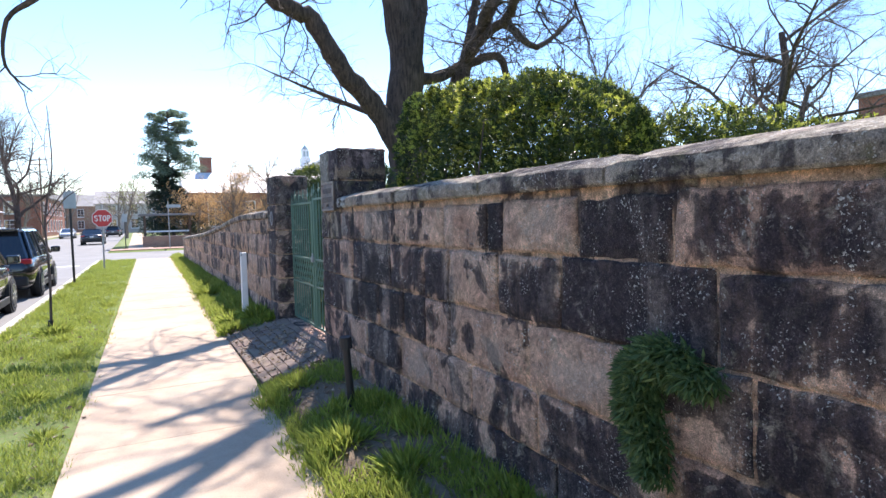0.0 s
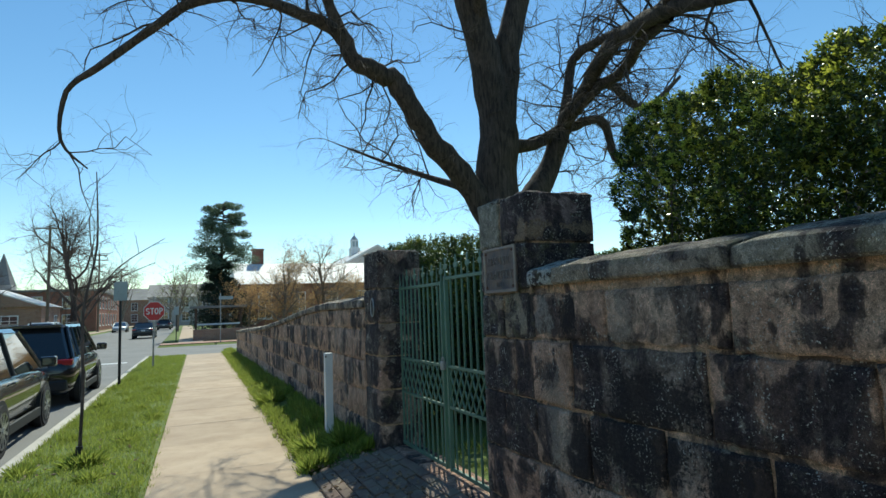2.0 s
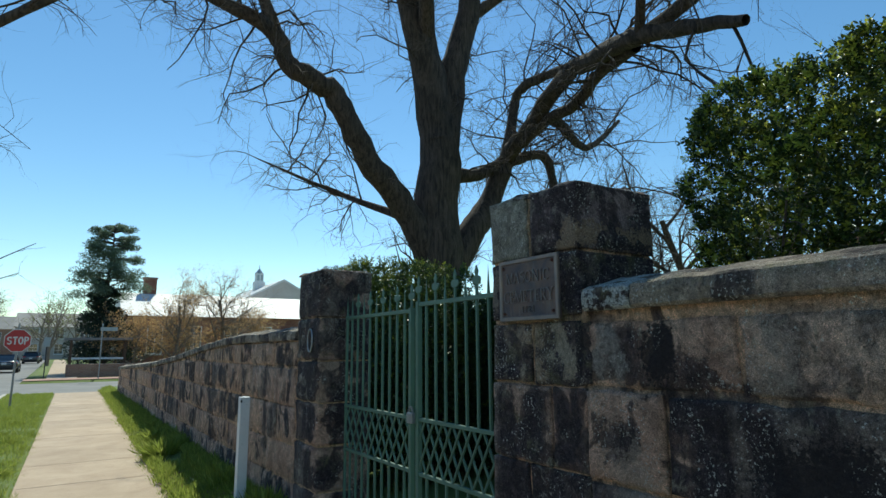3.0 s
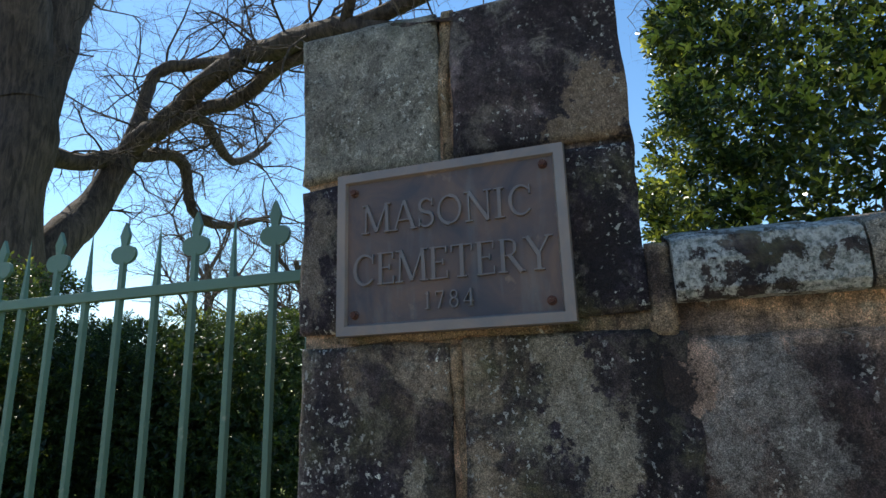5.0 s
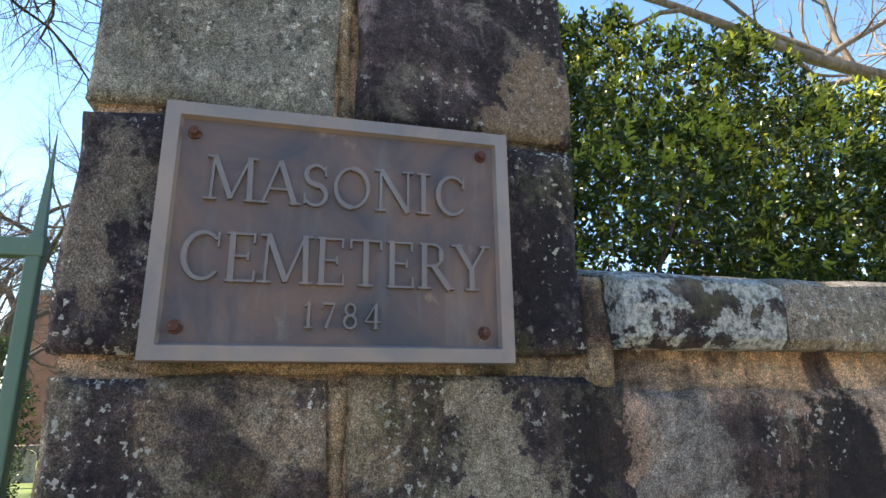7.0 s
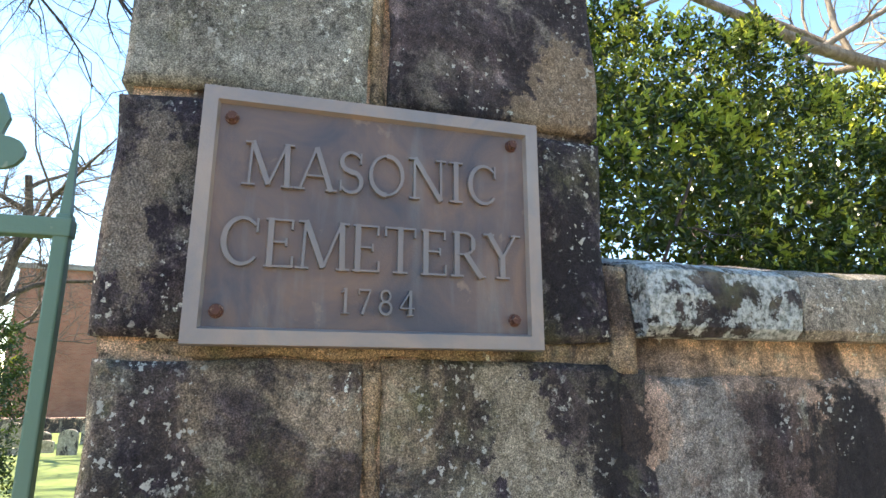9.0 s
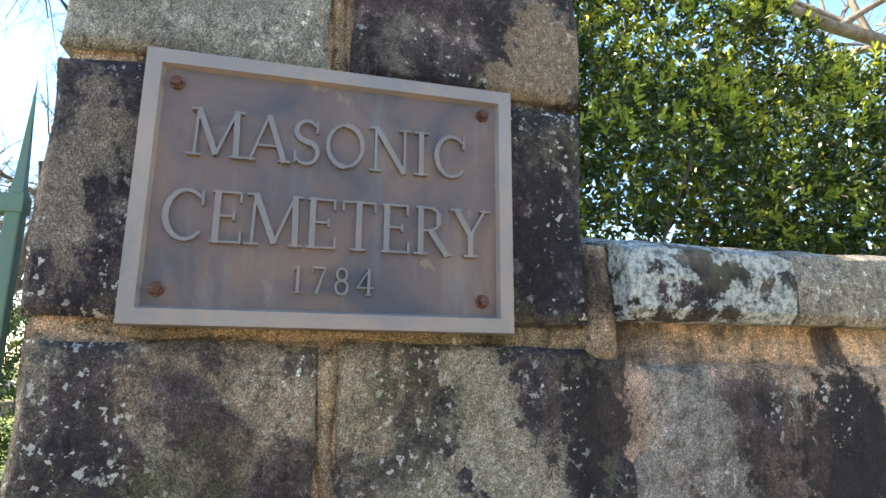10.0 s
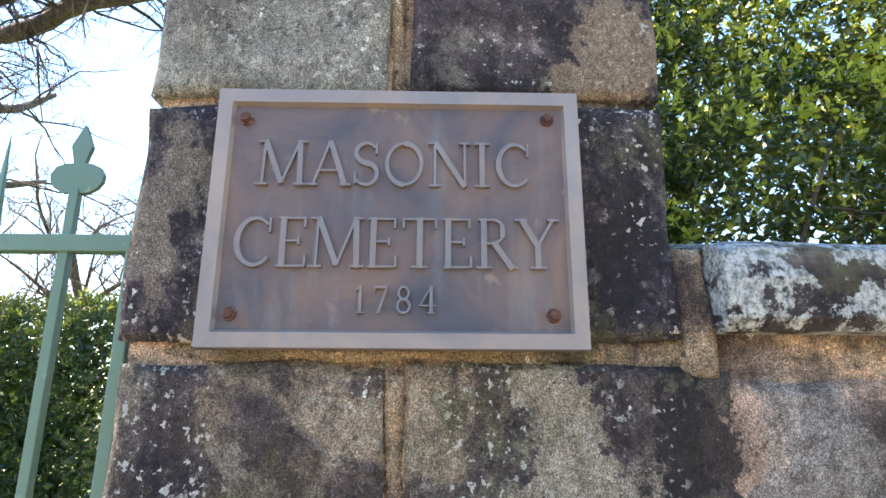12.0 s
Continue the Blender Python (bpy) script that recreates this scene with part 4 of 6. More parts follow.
glyph("7", 0.60, ([(0.08, 0.95), (0.54, 0.95)], T * 0.8, T * 0.8), ([(0.53, 0.95), (0.22, 0)], S, T), ([(0.09, 0.95), (0.09, 0.76)], F, F))
glyph("8", 0.66, (arc(0.33, 0.74, 0.18, 0.22, 0, 360, 18), T * 0.7, T * 0.7), (arc(0.33, 0.27, 0.22, 0.25, 0, 360, 18), T * 0.8, T * 0.8))
glyph("4", 0.68, ([(0.46, 0), (0.46, 1)], T, T), ([(0.46, 0.97), (0.06, 0.30)], S, S), ([(0.04, 0.29), (0.63, 0.29)], F * 1.3, F * 1.3), serif(0.46, 0.03, 0.26))


def letter_mesh(ch, high):
    """Raised letter facing -x, base line at z = 0, reading towards -y."""
    bm = bmesh.new()
    _, strokes = GLYPHS[ch]
    for k, (pts, w0, w1) in enumerate(strokes):
        p = [Vector(q) for q in pts]
        depth = 0.0048 + 0.00012 * k
        n, row = len(p), []
        for i in range(n):
            t = (p[min(i + 1, n - 1)] - p[max(i - 1, 0)]).normalized()
            side = Vector((-t.y, t.x)) * (w0 + (w1 - w0) * i / (n - 1)) / 2
            row.append([p[i] + side, p[i] - side])
        grid = []
        for a, c in row:
            mid = (a + c) / 2
            grid.append([bm.verts.new((x, -q.x * high, q.y * high)) for q, x in ((a, 0.0), (mid + (a - mid) * 0.82, -depth), (mid + (c - mid) * 0.82, -depth), (c, 0.0))])
        for i in range(n - 1):
            for j in range(3):
                bm.faces.new((grid[i][j], grid[i][j + 1], grid[i + 1][j + 1], grid[i + 1][j]))
        bm.faces.new(grid[0]), bm.faces.new(grid[-1][::-1])
    bmesh.ops.recalc_face_normals(bm, faces=bm.faces)
    return bm


def build_plaque():
    pl = thing("memorial_plaque", (-0.004, 0.0, 1.824), "cast bronze plaque reading MASONIC CEMETERY 1784 bolted to a stone pier", "plaque")
    W, H = 0.400, 0.287
    part("plate", box(-0.014, 0.0, -W / 2, W / 2, -H / 2, H / 2, 0.002), BRONZE, pl)
    rim = bmesh.new()
    o, i = [(-W / 2, -H / 2), (W / 2, -H / 2), (W / 2, H / 2), (-W / 2, H / 2)], 0.0195
    rows = []
    for inset, x in ((0.0, -0.012), (0.0012, -0.0205), (i - 0.003, -0.0205), (i, -0.0138)):
        rows.append([rim.verts.new((x, y - math.copysign(inset, y), z - math.copysign(inset, z))) for y, z in o])
    for a, c in zip(rows, rows[1:]):
        for k in range(4):
            rim.faces.new((a[k], a[(k + 1) % 4], c[(k + 1) % 4], c[k]))
    bmesh.ops.recalc_face_normals(rim, faces=rim.faces)
    part("rim", rim, BRONZE_EDGE, pl, "paler raised bronze border")
    for text, y0, y1, z, high in (("MASONIC", 0.152, -0.146, 0.030, 0.052), ("CEMETERY", 0.172, -0.172, -0.060, 0.055), ("1784", 0.042, -0.044, -0.107, 0.0285)):
        full = sum(GLYPHS[c][0] for c in text) * high
        gap = ((y0 - y1) - full) / (len(text) - 1)
        y = y0
        for c in text:
            ob = part("letter", letter_mesh(c, high), BRONZE_LETTER, pl)
            ob.location = (-0.0138, y, z)
            y -= GLYPHS[c][0] * high + gap
    for y, z in ((0.168, 0.108), (-0.165, 0.112), (0.167, -0.108), (-0.164, -0.108)):
        bm = bmesh.new()
        bmesh.ops.create_cone(bm, cap_ends=True, segments=12, radius1=0.0078, radius2=0.0072, depth=0.003, matrix=pose(-0.0155, y, z, 0, -90, 0))
        bmesh.ops.create_cone(bm, cap_ends=True, segments=6, radius1=0.0058, radius2=0.0052, depth=0.007, matrix=pose(-0.0200, y, z, 0, -90, 0))
        part("bolt", bm, RUST, pl, "rusty hexagonal bolt")


# ---- iron gate ----
def finial(bm, y, z):
    """A flat two-lobed iron leaf with a spear tip, on a bar's end."""
    half = [(0.009, -0.030), (0.022, -0.029), (0.036, -0.022), (0.045, -0.009), (0.046, 0.004), (0.038, 0.017), (0.024, 0.023), (0.010, 0.024), (0.013, 0.038), (0.018, 0.055), (0.010, 0.074), (0.0, 0.096)]
    half = [(u * 0.86, w * 0.88) for u, w in half]
    outline = half + [(-u, w) for u, w in half[-2::-1]]
    a = [bm.verts.new((-0.0045, y + u, z + w)) for u, w in outline]
    c = [bm.verts.new((0.0045, y + u, z + w)) for u, w in outline]
    bm.faces.new(a), bm.faces.new(c[::-1])
    n = len(outline)
    for k in range(n):
        bm.faces.new((a[k], c[k], c[(k + 1) % n], a[(k + 1) % n]))
    bmesh.ops.recalc_face_normals(bm, faces=bm.faces)


def spike(bm, y, z0, z1):
    a = [bm.verts.new((sx * 0.007, y + sy * 0.007, z0)) for sx, sy in ((-1, -1), (1, -1), (1, 1), (-1, 1))]
    t = bm.verts.new((0, y, z1))
    for k in range(4):
        bm.faces.new((a[k], a[(k + 1) % 4], t))


def build_gate_leaf(y0, y1, top, first_is_spike, n, group="gate leaves"):
    """One leaf, hung in the plane x = 0.225, with its latch stile towards the middle."""
    leaf = thing("gate_leaf", (0.225, y0, 0.0), "green-painted wrought iron gate leaf with lattice band and spear finials, closed", "gate", 0.0, group)
    w, foot = y1 - y0, 0.235
    def rail(z, h=0.022, d=0.012):
        part("rail", box(-d, d, 0.0, w, z - h / 2, z + h / 2, 0.002), GATE_GREEN, leaf)
    for z, h in ((top, 0.026), (1.10, 0.022), (0.76, 0.022), (foot + 0.02, 0.030)):
        rail(z, h)
    for y in (0.012, w - 0.012):
        hw = 0.010 if (y < 0.1) != first_is_spike else 0.017
        part("stile", box(-hw, hw, y - hw, y + hw, foot, top + 0.02, 0.003), GATE_GREEN, leaf)
    for k in range(1, n):
        y = w * k / n
        for z0, z1 in ((foot, 0.76), (1.10, top)):
            part("bar", box(-0.0075, 0.0075, y - 0.0075, y + 0.0075, z0, z1, 0.0015), GATE_GREEN, leaf)
        bm = bmesh.new()
        if (k % 2 == 0) == first_is_spike:
            add_box(bm, -0.0065, 0.0065, y - 0.0065, y + 0.0065, top, top + 0.085)
            finial(bm, y, top + 0.105)
        else:
            spike(bm, y, top + 0.012, top + 0.185)
        part("finial", bm, GATE_GREEN, leaf)
    spike_end = bmesh.new()
    y_hinge, y_lock = (0.012, w - 0.012) if not first_is_spike else (w - 0.012, 0.012)
    spike(spike_end, y_hinge, top + 0.012, top + 0.185)
    part("finial", spike_end, GATE_GREEN, leaf)
    for y in (y_lock,):
        bm = bmesh.new()
        add_box(bm, -0.0065, 0.0065, y - 0.0065, y + 0.0065, top, top + 0.085)
        finial(bm, y, top + 0.105)
        part("finial", bm, GATE_GREEN, leaf)
    cells = 10
    step = w / cells
    run = step * 2
    for s in (-1, 1):
        for k in range(-2, cells):
            ya, yb = k * step, k * step + run
            za, zb = (0.76, 1.10) if s > 0 else (1.10, 0.76)
            lo, hi = max(ya, 0.0), min(yb, w)
            if hi - lo < 0.02:
                continue
            p = (0.004 * s, lo, za + (zb - za) * (lo - ya) / run)
            q = (0.004 * s, hi, za + (zb - za) * (hi - ya) / run)
            part("lattice_bar", rod(p, q, 0.0075, sides=6), GATE_GREEN, leaf)
    return leaf


def build_gate():
    build_gate_leaf(0.385, 1.400, 1.850, False, 9)
    build_gate_leaf(1.470, 2.575, 1.812, True, 10)
    hasp = thing("padlock", (0.20, 1.44, 1.13), "grey steel padlock and chain on the gate", "padlock")
    part("lock_body", box(-0.022, 0.012, -0.035, 0.035, -0.06, 0.012, 0.008), STEEL, hasp)
    bm = bmesh.new()
    for k in range(10):
        a = math.pi * k / 10
        c = math.pi * (k + 1) / 10
        add_box(bm, -0.01, 0.0, 0.024 * math.cos((a + c) / 2) - 0.005, 0.024 * math.cos((a + c) / 2) + 0.005, 0.01 + 0.035 * math.sin((a + c) / 2) - 0.006, 0.01 + 0.035 * math.sin((a + c) / 2) + 0.006)
    part("shackle", bm, STEEL, hasp)
    sill = new("gate_sill", None)
    tagged(sill, "worn stone threshold under the gate", "threshold", kind="structure")
    for k, (a, c) in enumerate(((0.32, 1.05), (1.06, 1.86), (1.87, 2.61))):
        ob = part("sill_stone", box(0.10, 0.40, a, c, -0.1, 0.205 + 0.004 * k, 0.015), SANDSTONE, sill)


def build_apron():
    """Old pavers rising from the path to the gate."""
    apron = tagged(new("gate_apron"), "dirty old brick pavers in front of the gate", "paving", kind="structure")
    rng = np.random.RandomState(4)
    me = {}
    bm = bmesh.new()
    add_box(bm, -0.048, 0.048, -0.098, 0.098, -0.03, 0.03)
    bmesh.ops.bevel(bm, geom=bm.edges[:], offset=0.006, segments=1, affect="EDGES")
    base = bpy.data.meshes.new("paver")
    bm.to_mesh(base), bm.free()
    base.materials.append(PAVER)
    for i in range(9):
        for j in range(13):
            x = -0.66 + 0.1 * i
            y = 0.1 + 0.203 * j + (0.1 if i % 2 else 0)
            if y > 2.75 or x > 0.12:
                continue
            ob = part("paver", base, None, apron)
            ob.location = (x, y, 0.005 + 0.16 * (x + 0.72) / 0.72 + rng.uniform(-0.006, 0.006))
            ob.rotation_euler = (radians(rng.uniform(-1.5, 1.5)), radians(-12.5 + rng.uniform(-1.5, 1.5)), radians(rng.uniform(-2, 2)))


build_plaque()
build_gate()
build_apron()


# ---- lichen, fern, post, pipe ----
def build_wall_fern():
    rng = np.random.RandomState(31)
    fern = thing("wall_fern", (0.0, -4.22, 0.90), "tuft of green feathery weed growing from a wall joint", "plant")
    for cy, cz, ry, rz, n in ((-0.02, 0.15, 0.17, 0.08, 1500), (0.09, 0.07, 0.11, 0.10, 1300), (0.10, -0.05, 0.10, 0.11, 1300), (0.06, -0.16, 0.09, 0.10, 1000), (-0.16, 0.12, 0.09, 0.06, 700), (0.03, -0.26, 0.07, 0.07, 500)):
        q = rng.normal(size=(n, 3))
        q = q / np.linalg.norm(q, axis=1)[:, None] * rng.rand(n, 1) ** 0.4
        p = np.stack([-0.02 - 0.11 * np.abs(q[:, 0]), cy + q[:, 1] * ry, cz + q[:, 2] * rz], 1)
        d = np.stack([-0.7 + 0.3 * rng.normal(size=n), q[:, 1] + rng.normal(0, 0.5, n), q[:, 2] * 0.6 - 0.35 + rng.normal(0, 0.4, n)], 1)
        part("frond_tuft", leaves_mesh("frond_tuft", p, d, 0.05, 0.012, FERN_LEAF, rng), None, fern)


def build_post_and_pipe():
    post = thing("marker_post", (-0.26, 3.856, 0.0), "square white-painted wooden marker post by the wall", "post")
    part("shaft", box(-0.045, 0.045, -0.045, 0.045, -0.05, 1.11, 0.006), WHITE_PAINT, post)
    part("nail_plate", box(-0.046, -0.030, -0.047, -0.0455, 1.06, 1.085), BLACK_IRON, post)
    pipe = thing("stand_pipe", (-0.29, -1.40, 0.05), "short black iron pipe with a capped head leaning in the grass", "pipe")
    part("shaft", rod((0, 0, -0.05), (-0.05, -0.03, 0.56), 0.030, sides=14), BLACK_IRON, pipe, smooth=False)
    part("cap", rod((-0.048, -0.029, 0.55), (-0.055, -0.033, 0.64), 0.050, 0.046, 12), BLACK_IRON, pipe, "thicker pipe cap")
    ring = thing("wall_oval", (-0.012, 2.80, 1.63), "small iron oval fixed to the far gate pier", "medallion")
    part("ring", tube_mesh("ring", [([(0, 0.055 * math.cos(a * math.pi / 12), 0.095 * math.sin(a * math.pi / 12)) for a in range(25)], [0.008] * 25, 6)], STEEL), None, ring)
    part("disc", rod((0.002, 0, 0), (0.008, 0, 0), 0.05, sides=20), SANDSTONE_DARK, ring).scale = (1, 1, 1.75)


build_wall_fern()
build_post_and_pipe()


# ---- hedges ----
def hedge(name, box_at, size, n_sprigs, n_inner, leaf, material, label, seed, top=None, stems=26, tips=None, oval=False, young_lit_side=0.05, inner_size=2.6):
    """A clipped hedge: sprigs of leaves near its faces, loose leaves inside, woody stems."""
    rng = np.random.RandomState(seed)
    x0, y0, z0 = box_at
    lx, ly, lz = size
    h = thing(name, (x0 + lx / 2, y0 + ly / 2, z0), label, "hedge")
    cx, cy = x0 + lx / 2, y0 + ly / 2
    area = np.array([ly * lz, ly * lz, lx * lz, lx * lz, lx * ly])
    face = rng.choice(5, n_sprigs, p=area / area.sum())
    u, w, dep = rng.rand(n_sprigs), rng.rand(n_sprigs), np.abs(rng.normal(0, 0.055, n_sprigs))
    pos, out = np.zeros((n_sprigs, 3)), np.zeros((n_sprigs, 3))
    for k in range(5):
        m = face == k
        if k < 2:
            pos[m] = np.stack([np.where(k == 0, dep[m], lx - dep[m]), u[m] * ly, w[m] * lz], 1)
            out[m] = (-1 if k == 0 else 1, 0, 0.45)
        elif k < 4:
            pos[m] = np.stack([u[m] * lx, np.where(k == 2, dep[m], ly - dep[m]), w[m] * lz], 1)
            out[m] = (0, -1 if k == 2 else 1, 0.45)
        else:
            pos[m] = np.stack([u[m] * lx, w[m] * ly, lz - dep[m]], 1)
            out[m] = (0, 0, 1)
    inner = (0.06 + 0.88 * rng.rand(n_inner, 3)) * np.array([lx, ly, lz])
    def shape(p):
        q = p.copy()
        c = np.array([lx / 2, ly / 2, lz / 2])
        t = (q - c) / c
        k = np.clip(np.abs(t), 0, 1) ** 10
        r = (k.sum(1)) ** 0.1
        q = c + (q - c) / np.maximum(1, r)[:, None]
        for i in range(len(q)):
            v = Vector((q[i, 0] * 2.4 + seed, q[i, 1] * 2.4, q[i, 2] * 2.4))
            q[i] += np.array([noise.noise(v), noise.noise(v + Vector((7, 3, 1))), noise.noise(v + Vector((2, 9, 5)))]) * 0.11
            w = v * 3.1
            q[i] += np.array([noise.noise(w), noise.noise(w + Vector((7, 3, 1))), noise.noise(w + Vector((2, 9, 5)))]) * 0.06
        if top:
            q[:, 2] *= np.array([top(y) for y in q[:, 1] + y0]) / lz
        return q
    pos, inner = shape(pos), shape(inner)
    shoot = out + rng.normal(0, 0.55, (n_sprigs, 3))
    shoot /= np.linalg.norm(shoot, axis=1)[:, None]
    at, way = [], []
    per = 11
    for k in range(per):
        s = k / per
        a = 2.4 * k
        ref = np.cross(shoot, np.array([0.3, 0.5, 0.81]))
        ref /= np.linalg.norm(ref, axis=1)[:, None] + 1e-9
        bi = np.cross(shoot, ref)
        at.append(pos + shoot * (s * leaf * 2.6))
        way.append(shoot * (0.45 + 0.7 * s) + ref * math.cos(a) + bi * math.sin(a) + rng.normal(0, 0.15, pos.shape))
    if tips:
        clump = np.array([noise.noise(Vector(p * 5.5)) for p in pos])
        # Yellow shoots crowd the top: sunlit top and shaded faces put into colour.
        young_lit = rng.rand(n_sprigs) < np.where(pos[:, 2] > pos[:, 2].max() * 0.93, 0.6, young_lit_side * np.clip(1 + 4.0 * clump, 0.1, 3.0))
        ta = np.concatenate([at[k][young_lit] for k in range(per - 5, per)]) - np.array([lx / 2, ly / 2, 0])
        tw = np.concatenate([way[k][young_lit] for k in range(per - 5, per)])
        tagged(part("shoot_haze", leaves_mesh("shoot_haze", ta, tw, leaf * 1.05, leaf * 0.48, tips, rng, oval=oval), None, h, "yellow-green shoots, and leaves coloured as if sunlit"), kind="stuff")
        at = at[:per - 5] + [at[k][~young_lit] for k in range(per - 5, per)]
        way = way[:per - 5] + [way[k][~young_lit] for k in range(per - 5, per)]
    at, way = np.concatenate(at), np.concatenate(way)
    at -= np.array([lx / 2, ly / 2, 0])
    tagged(part("foliage", leaves_mesh("foliage", at, way, leaf, leaf * 0.46, material, rng, oval=oval), None, h), kind="stuff")
    tagged(part("inner_foliage", leaves_mesh("inner_foliage", inner - np.array([lx / 2, ly / 2, 0]), rng.normal(size=inner.shape), leaf * inner_size, leaf * inner_size * 0.55, material, rng), None, h, "dark inner leaves"), kind="stuff")
    br = [[], []]
    for k in range(stems):
        p = (rng.uniform(-lx / 2 + 0.15, lx / 2 - 0.15), rng.uniform(-ly / 2 + 0.1, ly / 2 - 0.1), -0.02)
        tp, tr = wander(rng, p, (-0.25 * p[0] / lx, -0.25 * p[1] / ly, 1), lz * rng.uniform(0.6, 0.9), 0.016, 0.004, 6, 0.09)
        br[0].append((tp, tr, 5))
        sprout(rng, br, tp, tr, 0, (7, 4), (lz * 0.10, lz * 0.05), 0.8, 0.0, 0.2, 0.1)
    tagged(part("stem_work", tube_mesh("stem_work", br[0] + br[1], TWIG), None, h, "bare woody stems"), kind="stuff")
    return h


def box_hedge_top(y):
    return float(np.interp(y, (-3.1, -2.5, -1.0, -0.4), (2.14, 2.34, 2.57, 2.52)))


hedge("boxwood_hedge", (0.54, -2.95, 0.17), (0.9, 2.55, 2.50), 22000, 26000, 0.0215, BOX_LEAF, "clipped box hedge with glossy sunlit leaves behind the wall", 51, top=box_hedge_top, tips=BOX_TIP_LIT, oval=True, young_lit_side=0.30, inner_size=2.0)
# Fewer yellow shoots here: the shade on its faces is put into colour.
hedge("boxwood_hedge", (1.35, -3.1, 0.17), (2.9, 0.9, 2.10), 7000, 8000, 0.027, BOX_LEAF, "lower clipped box hedge running away from the wall", 52, tips=BOX_TIP_LIT, young_lit_side=0.12)
hedge("yew_hedge", (2.2, 1.5, 0.17), (1.2, 7.6, 1.95), 19000, 90000, 0.027, YEW_LEAF, "dark dense clipped hedge inside the gate", 53, tips=YEW_LIT)
hedge("yew_bush", (0.70, 3.3, 0.17), (1.45, 1.5, 2.27), 4200, 9000, 0.034, YEW_LEAF, "dark rounded evergreen bush behind the far pier", 54, stems=10, tips=YEW_LIT)


# ---- trees ----
def smooth_line(pts, radii, per=4):
    """A curve through a few points, with small crooks."""
    p = np.array(pts, float)
    n = len(p)
    out, rad = [], []
    rng = np.random.RandomState(int(abs(p.sum()) * 97) % 9999)
    for i in range(n - 1):
        a, c, d, e = p[max(i - 1, 0)], p[i], p[i + 1], p[min(i + 2, n - 1)]
        for k in range(per):
            t = k / per
            q = 0.5 * (2 * c + (d - a) * t + (2 * a - 5 * c + 4 * d - e) * t * t + (3 * c - a - 3 * d + e) * t ** 3)
            r = radii[i] + (radii[i + 1] - radii[i]) * t
            out.append(q + rng.normal(size=3) * r * 0.09)
            rad.append(r * rng.uniform(0.94, 1.07))
    out.append(p[-1])
    rad.append(radii[-1])
    return np.array(out), np.array(rad)


